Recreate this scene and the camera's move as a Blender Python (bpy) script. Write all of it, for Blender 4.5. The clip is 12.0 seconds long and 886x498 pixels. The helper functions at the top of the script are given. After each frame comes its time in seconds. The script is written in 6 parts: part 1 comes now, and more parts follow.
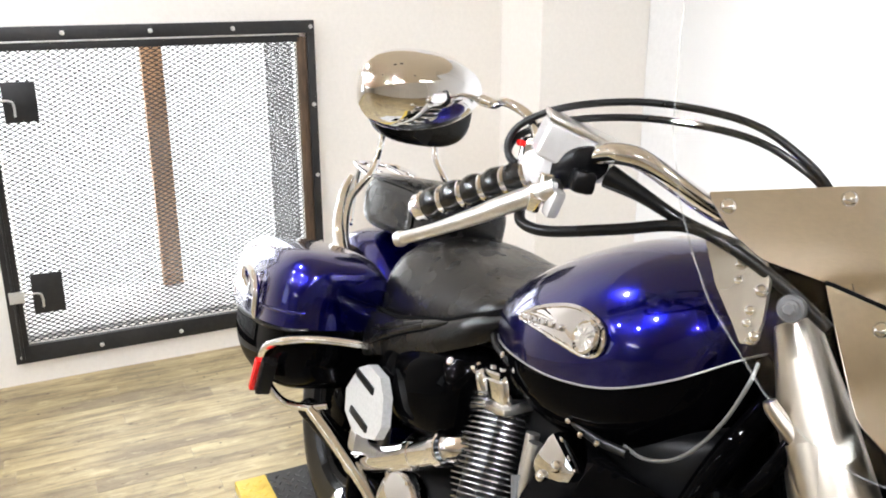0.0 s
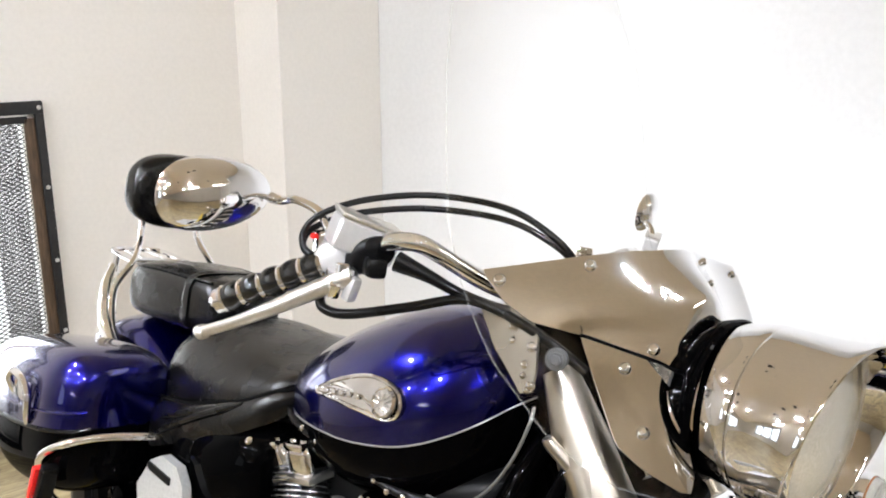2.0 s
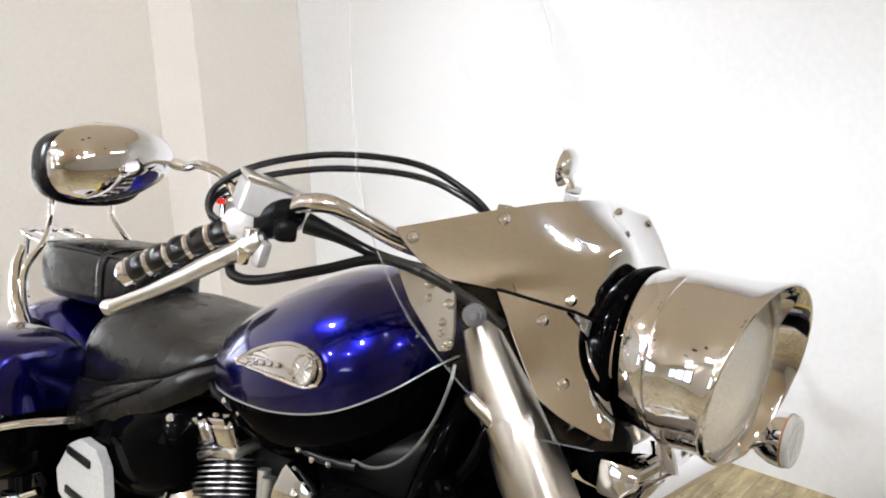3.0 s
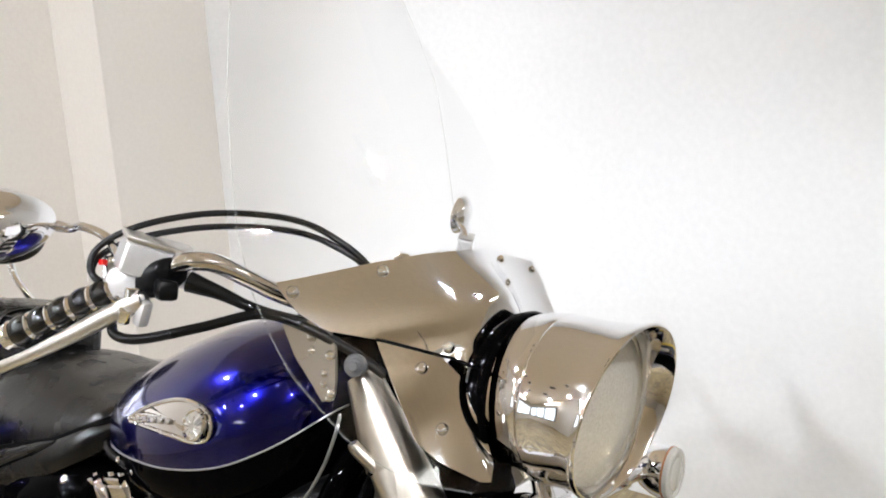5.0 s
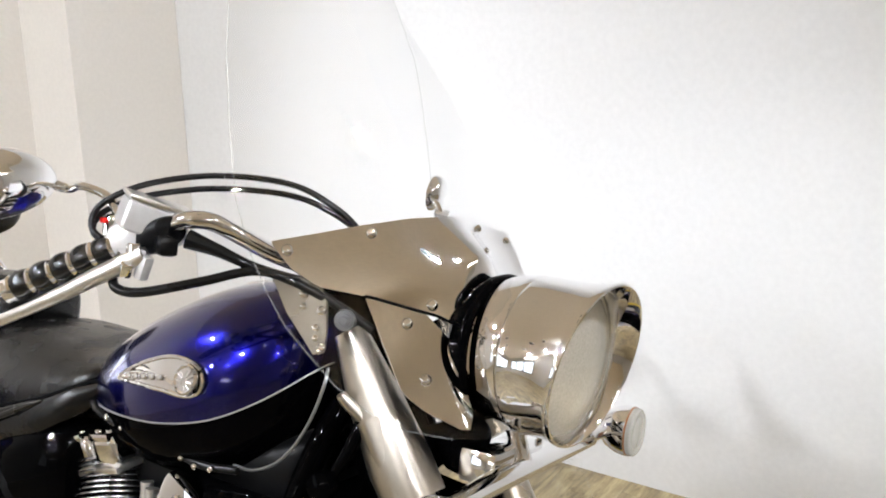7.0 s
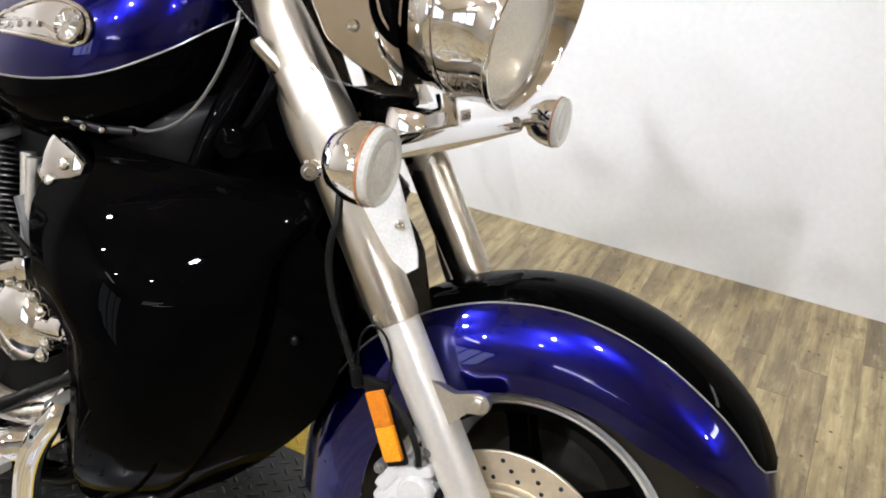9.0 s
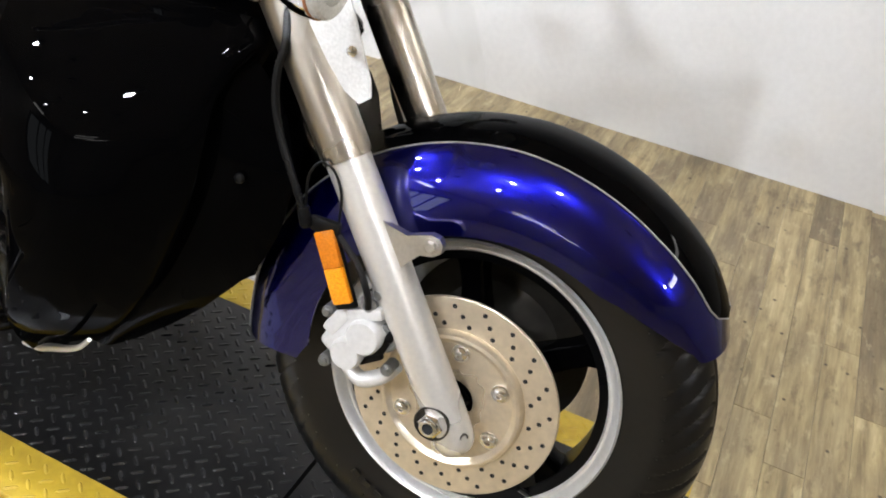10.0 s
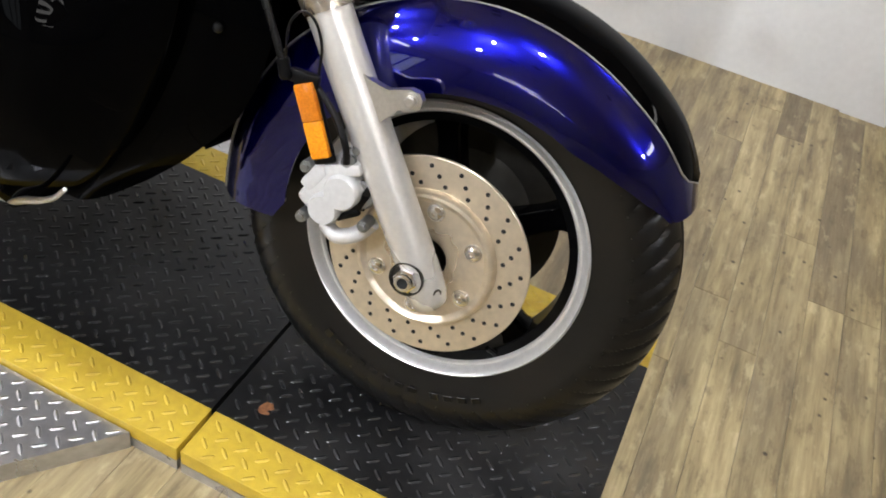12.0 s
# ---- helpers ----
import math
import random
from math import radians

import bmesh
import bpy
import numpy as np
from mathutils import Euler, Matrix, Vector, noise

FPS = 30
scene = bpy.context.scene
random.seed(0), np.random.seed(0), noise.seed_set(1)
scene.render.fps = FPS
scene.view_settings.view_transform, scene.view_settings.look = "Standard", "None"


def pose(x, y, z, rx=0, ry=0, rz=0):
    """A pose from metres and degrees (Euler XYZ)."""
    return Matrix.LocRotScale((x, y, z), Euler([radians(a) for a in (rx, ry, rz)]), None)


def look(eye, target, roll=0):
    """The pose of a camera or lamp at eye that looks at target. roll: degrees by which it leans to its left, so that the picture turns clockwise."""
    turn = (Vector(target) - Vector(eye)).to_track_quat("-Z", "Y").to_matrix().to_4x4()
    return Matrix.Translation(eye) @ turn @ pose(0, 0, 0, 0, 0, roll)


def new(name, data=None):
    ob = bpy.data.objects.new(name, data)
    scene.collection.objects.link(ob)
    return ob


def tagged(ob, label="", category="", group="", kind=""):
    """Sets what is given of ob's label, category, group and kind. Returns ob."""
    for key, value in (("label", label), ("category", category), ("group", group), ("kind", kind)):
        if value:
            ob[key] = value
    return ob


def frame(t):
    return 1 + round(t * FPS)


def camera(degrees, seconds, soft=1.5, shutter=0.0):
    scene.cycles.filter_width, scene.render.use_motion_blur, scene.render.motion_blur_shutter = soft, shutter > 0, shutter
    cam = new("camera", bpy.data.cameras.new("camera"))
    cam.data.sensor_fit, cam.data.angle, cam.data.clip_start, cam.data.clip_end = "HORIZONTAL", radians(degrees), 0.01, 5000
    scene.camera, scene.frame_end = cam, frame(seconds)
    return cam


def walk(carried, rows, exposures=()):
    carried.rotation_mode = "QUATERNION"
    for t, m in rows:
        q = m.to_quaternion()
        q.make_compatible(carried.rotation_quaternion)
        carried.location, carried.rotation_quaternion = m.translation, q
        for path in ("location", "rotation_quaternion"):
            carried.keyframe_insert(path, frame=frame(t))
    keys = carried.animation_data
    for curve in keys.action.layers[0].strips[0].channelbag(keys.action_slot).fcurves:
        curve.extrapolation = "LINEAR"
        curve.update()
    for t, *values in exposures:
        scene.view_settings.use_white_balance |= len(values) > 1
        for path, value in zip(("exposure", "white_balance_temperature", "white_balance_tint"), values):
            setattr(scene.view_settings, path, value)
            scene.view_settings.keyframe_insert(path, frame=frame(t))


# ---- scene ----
cam = camera(54.55, 12.0, soft=1.9)
# seconds, eye, yaw to the left of +y, pitch, lean to the left
ROWS = [
    (0.0, -0.6474, -0.1571, 1.3722, -26.087, -17.609, -0.068),
    (0.5, -0.7026, -0.2149, 1.3908, -32.157, -15.455, -0.617),
    (1.0, -0.8010, -0.1815, 1.4348, -37.645, -13.607, 1.059),
    (1.5, -0.8018, -0.1924, 1.4441, -41.062, -13.179, 1.028),
    (2.0, -0.7700, -0.2001, 1.4422, -44.237, -14.049, -0.308),
    (2.5, -0.7540, -0.2021, 1.4256, -45.943, -15.522, -0.901),
    (3.0, -0.7362, -0.2110, 1.4201, -48.470, -16.049, -1.807),
    (3.5, -0.7271, -0.2358, 1.4205, -50.688, -15.209, -2.468),
    (3.7, -0.7171, -0.2330, 1.4167, -51.439, -15.283, -2.023),
    (5.5, -0.7180, -0.3171, 1.4521, -52.926, -12.580, -2.972),
    (6.0, -0.7261, -0.3271, 1.4535, -51.804, -12.078, -3.890),
    (6.5, -0.7638, -0.3189, 1.4471, -53.351, -11.528, -2.589),
    (6.7, -0.7858, -0.3132, 1.4373, -54.657, -12.043, -1.412),
    (8.3, -0.8496, -0.2612, 1.2681, -62.400, -22.647, 1.411),
    (8.5, -0.8264, -0.2463, 1.2484, -63.253, -24.365, 2.756),
    (9.0, -0.8095, -0.2400, 1.2164, -64.810, -27.512, 4.628),
    (9.5, -0.7992, -0.2393, 1.1790, -67.014, -31.243, 6.394),
    (10.0, -0.7958, -0.2374, 1.1453, -69.545, -34.829, 8.475),
    (10.5, -0.8049, -0.2381, 1.1149, -71.269, -38.111, 9.893),
    (11.0, -0.8190, -0.2367, 1.0884, -73.030, -39.657, 11.355),
    (11.5, -0.8413, -0.2403, 1.0767, -74.388, -40.662, 13.582),
    (12.0, -0.8454, -0.2509, 1.1050, -73.829, -40.460, 12.676),
]
EXPOSURES = [(0.0, 0.42), (0.6, 0.38), (1.5, 0.17), (2.5, 0.13), (3.5, 0.04), (6.5, 0.0), (8.5, 0.12), (12.0, -0.06)]
walk(cam, [(t, pose(x, y, z, 90 + pitch, 0, yaw) @ pose(0, 0, 0, 0, 0, lean)) for t, x, y, z, yaw, pitch, lean in ROWS], EXPOSURES)
# ---- light ----
world = bpy.data.worlds.new("world")
scene.world = world
world.use_nodes = True
sky = world.node_tree.nodes.new("ShaderNodeTexSky")
sky.sky_type, sky.sun_disc = "NISHITA", False
sky.sun_elevation, sky.sun_rotation = radians(35), radians(20)
world.node_tree.links.new(sky.outputs[0], world.node_tree.nodes["Background"].inputs[0])
world.node_tree.nodes["Background"].inputs[1].default_value = 0.12

FLOOR, CEIL = -0.052, 2.75
WALL_N, WALL_E = 3.081, 1.736


def area_lamp(name, m, sx, sy, power, colour=(1, 1, 1), spread=180):
    data = bpy.data.lights.new(name, "AREA")
    data.shape, data.size, data.size_y, data.energy, data.color = "RECTANGLE", sx, sy, power, colour
    data.spread = radians(spread)
    ob = new(name, data)
    ob.matrix_world = m
    return ob


def spot_lamp(name, eye, target, power, degrees, blend=0.5, radius=0.07, colour=(0.95, 0.985, 1.075)):
    data = bpy.data.lights.new(name, "SPOT")
    data.energy, data.spot_size, data.spot_blend, data.shadow_soft_size, data.color = power, radians(degrees), blend, radius, colour
    ob = new(name, data)
    ob.matrix_world = look(eye, target)
    return ob


# daylight through the caged window
area_lamp("window_daylight", pose(-0.2, WALL_N + 0.58, 0.65, -90, 0, 0), 1.0, 1.0, 20, (0.95, 0.98, 1.0))

# ---- materials ----


def material(name, colour=(0.5, 0.5, 0.5), rough=0.5, metal=0.0, coat=0.0, grain=0.0, grain_size=40.0, bump=0.0, stain=0.0, stain_size=4.0,
             rough_var=0.0, stain_colour=None, ior=1.5, coat_rough=0.03, piece=0.0, stretch=(1, 1, 1), coat_ior=1.5, spec=0.5):
    """A surface with colour variation at two scales, uneven gloss and fine relief, in metres of the object's own space."""
    m = bpy.data.materials.new(name)
    m.use_nodes = True
    nt = m.node_tree
    b = nt.nodes["Principled BSDF"]
    b.inputs["Base Color"].default_value = (*colour, 1)
    b.inputs["Roughness"].default_value, b.inputs["Metallic"].default_value = rough, metal
    b.inputs["Coat Weight"].default_value, b.inputs["Coat Roughness"].default_value = coat, coat_rough
    b.inputs["IOR"].default_value, b.inputs["Coat IOR"].default_value, b.inputs["Specular IOR Level"].default_value = ior, coat_ior, spec
    if not (grain or stain or bump or rough_var or piece):
        return m
    tc, mp = nt.nodes.new("ShaderNodeTexCoord"), nt.nodes.new("ShaderNodeMapping")
    mp.inputs["Scale"].default_value = stretch
    nt.links.new(tc.outputs["Object"], mp.inputs["Vector"])
    fine, big = nt.nodes.new("ShaderNodeTexNoise"), nt.nodes.new("ShaderNodeTexNoise")
    for n, s, d in ((fine, grain_size, 5), (big, stain_size, 4)):
        n.inputs["Scale"].default_value, n.inputs["Detail"].default_value = s, d
        nt.links.new(mp.outputs[0], n.inputs["Vector"])
    value = None
    socket = b.inputs["Base Color"]

    def mix(kind, fac, a, bb):
        x = nt.nodes.new("ShaderNodeMix")
        x.data_type, x.blend_type = "RGBA", kind
        for key, v in ((0, fac), (6, a), (7, bb)):
            if isinstance(v, bpy.types.NodeSocket):
                nt.links.new(v, x.inputs[key])
            else:
                x.inputs[key].default_value = v
        return x.outputs[2]

    def ramp(sock, lo, hi, vlo, vhi):
        r = nt.nodes.new("ShaderNodeMapRange")
        r.inputs[1].default_value, r.inputs[2].default_value, r.inputs[3].default_value, r.inputs[4].default_value = lo, hi, vlo, vhi
        nt.links.new(sock, r.inputs[0])
        return r.outputs[0]

    col = (*colour, 1)
    if grain:
        dark = tuple(c * (1 - grain) for c in colour) + (1,)
        lite = tuple(min(1, c * (1 + grain * 0.6)) for c in colour) + (1,)
        col = mix("MIX", ramp(fine.outputs[0], 0.3, 0.7, 0, 1), dark, lite)
    if stain:
        sc = stain_colour or tuple(c * 0.45 for c in colour)
        col = mix("MIX", ramp(big.outputs[0], 0.5, 0.72, 0, stain), col, (*sc, 1))
    if piece:
        oi = nt.nodes.new("ShaderNodeObjectInfo")
        hsv = nt.nodes.new("ShaderNodeHueSaturation")
        nt.links.new(ramp(oi.outputs["Random"], 0, 1, 1 - piece, 1 + piece), hsv.inputs["Value"])
        if isinstance(col, bpy.types.NodeSocket):
            nt.links.new(col, hsv.inputs["Color"])
        else:
            hsv.inputs["Color"].default_value = col
        col = hsv.outputs[0]
    if isinstance(col, bpy.types.NodeSocket):
        nt.links.new(col, socket)
    if rough_var:
        nt.links.new(ramp(big.outputs[0], 0.3, 0.7, max(0.0, rough - rough_var), min(1, rough + rough_var)), b.inputs["Roughness"])
    if bump:
        bp = nt.nodes.new("ShaderNodeBump")
        bp.inputs["Distance"].default_value = bump
        bp.inputs["Strength"].default_value = 1.0
        nt.links.new(fine.outputs[0], bp.inputs["Height"])
        nt.links.new(bp.outputs[0], b.inputs["Normal"])
    return m


MAT = dict(
    blue=material("blue_metallic_paint", (0.0010, 0.0014, 0.114), 0.20, 0.94, 1.0, grain=0.12, grain_size=900, coat_rough=0.010, coat_ior=1.48, spec=0.3),
    black=material("black_gloss_paint", (0.0007, 0.0007, 0.0008), 0.12, 0.0, 0.28, coat_rough=0.010, coat_ior=1.22, spec=0.0),
    black_part=material("black_satin_plastic", (0.0030, 0.0030, 0.0032), 0.30, spec=0.16, rough_var=0.12, bump=0.0001, grain=0.2, grain_size=300),
    chrome=material("polished_chrome", (0.86, 0.86, 0.87), 0.045, 1.0, rough_var=0.025, stain_size=9),
    satin=material("cast_aluminium", (0.66, 0.64, 0.60), 0.33, 1.0, grain=0.08, grain_size=220, rough_var=0.08, bump=0.0003),
    steel=material("brushed_steel", (0.71, 0.62, 0.48), 0.34, 0.78, grain=0.10, grain_size=90, rough_var=0.08, stretch=(1, 1, 1)),
    leather=material("black_leather", (0.0022, 0.0021, 0.0021), 0.25, spec=0.42, grain=0.3, grain_size=200, bump=0.0006, rough_var=0.07, stain_size=16),
    rubber=material("worn_black_rubber", (0.0030, 0.0029, 0.0028), 0.31, spec=0.42, grain=0.3, grain_size=120, bump=0.0003, stain=0.3, stain_size=5, stain_colour=(0.020, 0.015, 0.011)),
    hose=material("black_hose_rubber", (0.0035, 0.0035, 0.0035), 0.30, spec=0.22, rough_var=0.1, grain=0.2, grain_size=200),
    orange=material("amber_reflector", (0.84, 0.285, 0.008), 0.18, coat=0.6, grain=0.25, grain_size=500),
    # the same amber, darkened by colour where it throws back less light
    orange_dimmed=material("dimmed_amber_reflector", (0.56, 0.165, 0.006), 0.18, coat=0.6, grain=0.25, grain_size=500),
    red=material("red_reflector", (0.62, 0.012, 0.010), 0.2, coat=0.6, grain=0.2, grain_size=400),
    pad=material("light_grey_footboard_metal", (0.62, 0.62, 0.60), 0.38, 0.6, grain=0.1, grain_size=160, rough_var=0.1),
    grey_plastic=material("light_grey_plastic", (0.50, 0.50, 0.49), 0.35, grain=0.06, grain_size=120),
    pin=material("silver_pinstripe", (0.30, 0.295, 0.28), 0.35, 0.6),
    wall=material("cream_wall_paint", (0.80, 0.765, 0.71), 0.62, grain=0.03, grain_size=60, bump=0.0008, stain=0.10, stain_size=1.3, stain_colour=(0.73, 0.68, 0.61)),
    white=material("white_wall_paint", (0.76, 0.76, 0.75), 0.55, grain=0.03, grain_size=50, bump=0.0008, stain=0.12, stain_size=1.1, stain_colour=(0.70, 0.69, 0.67)),
    tan=material("pale_wall_paint", (0.70, 0.67, 0.62), 0.6, grain=0.05, grain_size=40, bump=0.0008, stain=0.15, stain_size=1.5),
    ceiling=material("ceiling_paint", (0.86, 0.735, 0.565), 0.7, grain=0.05, grain_size=30, bump=0.0008),
    frame_steel=material("black_steel_frame", (0.018, 0.018, 0.019), 0.45, 0.2, grain=0.25, grain_size=50, rough_var=0.12, bump=0.0005, stain=0.3, stain_size=7, stain_colour=(0.05, 0.045, 0.04)),
    raw_wood=material("dark_raw_wood", (0.10, 0.062, 0.035), 0.7, grain=0.45, grain_size=24, bump=0.002, stretch=(6, 6, 0.6), stain=0.4, stain_size=5),
    post=material("orange_brown_wood", (0.52, 0.31, 0.18), 0.6, grain=0.3, grain_size=20, stretch=(6, 6, 0.6)),
    sill=material("white_sill_paint", (0.55, 0.55, 0.545), 0.55, grain=0.06, grain_size=30, stain=0.2, stain_size=5),
    plate=material("black_diamond_plate", (0.0090, 0.0090, 0.0093), 0.40, 0.2, spec=0.5, grain=0.4, grain_size=45, rough_var=0.16, stain=0.6, stain_size=3.5, stain_colour=(0.040, 0.038, 0.036), bump=0.0006),
    yellow=material("yellow_safety_paint", (0.54, 0.375, 0.035), 0.48, grain=0.12, grain_size=60, rough_var=0.12, stain=0.5, stain_size=16, stain_colour=(0.36, 0.22, 0.02), bump=0.0006),
    grey_plate=material("bare_aluminium_diamond_plate", (0.52, 0.52, 0.53), 0.34, 0.85, grain=0.15, grain_size=60, rough_var=0.1, stain=0.3, stain_size=8, bump=0.0004),
    # near-black colour for the shade inside holes that are not cut
    hole=material("hole_shade", (0.006, 0.006, 0.006), 0.8),
    mirror=material("mirror_glass", (0.9, 0.9, 0.9), 0.01, 1.0),
    crease=material("leather_seam", (0.0015, 0.0015, 0.0015), 0.8, spec=0.05),
    grip=material("glossy_grip_rubber", (0.004, 0.004, 0.004), 0.17, spec=0.55, grain=0.2, grain_size=200),
)


def glass_material(name, tint=(0.97, 0.98, 0.97), rough=0.0, sheen=(0.02, 0.35)):
    """A thin clear sheet: light passes straight through, and only its sheen shows."""
    m = bpy.data.materials.new(name)
    m.use_nodes = True
    nt = m.node_tree
    nt.nodes.remove(nt.nodes["Principled BSDF"])
    tr, gl, mx, lw, pw, sc = (nt.nodes.new("ShaderNode" + k) for k in ("BsdfTransparent", "BsdfGlossy", "MixShader", "LayerWeight", "Math", "MapRange"))
    tr.inputs[0].default_value = (*tint, 1)
    gl.inputs["Roughness"].default_value = rough
    lw.inputs[0].default_value = 0.5
    pw.operation = "POWER"
    pw.inputs[1].default_value = 4.0
    sc.inputs[3].default_value, sc.inputs[4].default_value = sheen
    nt.links.new(lw.outputs["Facing"], pw.inputs[0])
    nt.links.new(pw.outputs[0], sc.inputs[0])
    nt.links.new(sc.outputs[0], mx.inputs[0])
    nt.links.new(tr.outputs[0], mx.inputs[1])
    nt.links.new(gl.outputs[0], mx.inputs[2])
    nt.links.new(mx.outputs[0], nt.nodes["Material Output"].inputs[0])
    return m


MAT["acrylic"] = glass_material("clear_acrylic", (0.997, 0.998, 0.997), 0.01, (0.024, 0.30))


def lens_material(name, tint, cover):
    """Moulded clear plastic: part of the light passes, part is scattered by its ribs."""
    m = material(name, tint, 0.12, coat=0.8, grain=0.12, grain_size=260, bump=0.0008)
    nt = m.node_tree
    tr, mx = nt.nodes.new("ShaderNodeBsdfTransparent"), nt.nodes.new("ShaderNodeMixShader")
    tr.inputs[0].default_value = (*tint, 1)
    mx.inputs[0].default_value = cover
    nt.links.new(tr.outputs[0], mx.inputs[1])
    nt.links.new(nt.nodes["Principled BSDF"].outputs[0], mx.inputs[2])
    nt.links.new(mx.outputs[0], nt.nodes["Material Output"].inputs[0])
    return m


MAT["lens"] = lens_material("clear_signal_lens", (0.84, 0.83, 0.79), 0.45)
MAT["lug"] = material("worn_black_tread", (0.026, 0.026, 0.027), 0.30, 0.6, grain=0.4, grain_size=70, rough_var=0.1)
MAT["rim"] = material("clear_coated_alloy", (0.76, 0.75, 0.725), 0.30, 0.6, grain=0.06, grain_size=120, rough_var=0.06)
MAT["caliper"] = material("pale_grey_cast_metal", (0.60, 0.595, 0.58), 0.36, 0.25, grain=0.06, grain_size=160, rough_var=0.08)
MAT["leg"] = material("satin_fork_metal", (0.70, 0.675, 0.63), 0.32, 0.62, grain=0.05, grain_size=160, rough_var=0.06)
# steel with shade put into its colour: far disc, axle and bolt recesses
MAT["shaded_steel"] = material("shade_darkened_steel", (0.034, 0.031, 0.025), 0.45, 0.6, grain=0.2, grain_size=60)
MAT["rust"] = material("rust", (0.22, 0.085, 0.03), 0.8, grain=0.5, grain_size=200)
MAT["mount"] = material("grey_rubber", (0.085, 0.085, 0.085), 0.45, grain=0.1, grain_size=90)
MAT["pale_metal"] = material("pale_brushed_metal", (0.62, 0.61, 0.60), 0.30, 0.55, grain=0.05, grain_size=90)
MAT["dull_trim"] = material("dull_dark_metal", (0.22, 0.22, 0.21), 0.35, 0.7)
MAT["soft_chrome"] = material("satin_chrome", (0.52, 0.48, 0.415), 0.27, 1.0, rough_var=0.05, grain=0.04, grain_size=120)
MAT["edge"] = lens_material("acrylic_edge", (0.96, 0.97, 0.96), 0.07)
# clear plastic whose pale reflection of the white wall is painted in
MAT["wall_glare"] = lens_material("clear_plastic_painted_glare", (0.90, 0.90, 0.88), 0.6)
MAT["barrel"] = material("black_wheel_paint", (0.0016, 0.0016, 0.0017), 0.28, spec=0.12, rough_var=0.1)
MAT["lamp_glass"] = lens_material("fluted_lamp_glass", (0.90, 0.87, 0.80), 0.42)
MAT["amber_dark"] = material("dark_amber_plastic", (0.34, 0.14, 0.06), 0.25, coat=0.5, grain=0.3, grain_size=300)
MAT["bowl"] = material("lamp_reflector_bowl", (0.90, 0.86, 0.78), 0.32, 1.0, grain=0.06, grain_size=60)


def glow(name, colour, strength):
    m = bpy.data.materials.new(name)
    m.use_nodes = True
    nt = m.node_tree
    nt.nodes.remove(nt.nodes["Principled BSDF"])
    em = nt.nodes.new("ShaderNodeEmission")
    em.inputs[0].default_value, em.inputs[1].default_value = (*colour, 1), strength
    nt.links.new(em.outputs[0], nt.nodes["Material Output"].inputs[0])
    return m


MAT["daylight_pane"] = glow("daylight_pane", (0.88, 0.94, 1.0), 2.2)
MAT["bulb"] = glow("lamp_glow", (1, 0.97, 0.93), 300)
MAT["tube_light"] = glow("tube_glow", (1, 0.98, 0.95), 20)
MAT["outside"] = glow("bright_outdoors", (0.97, 0.985, 1.0), 1.7)


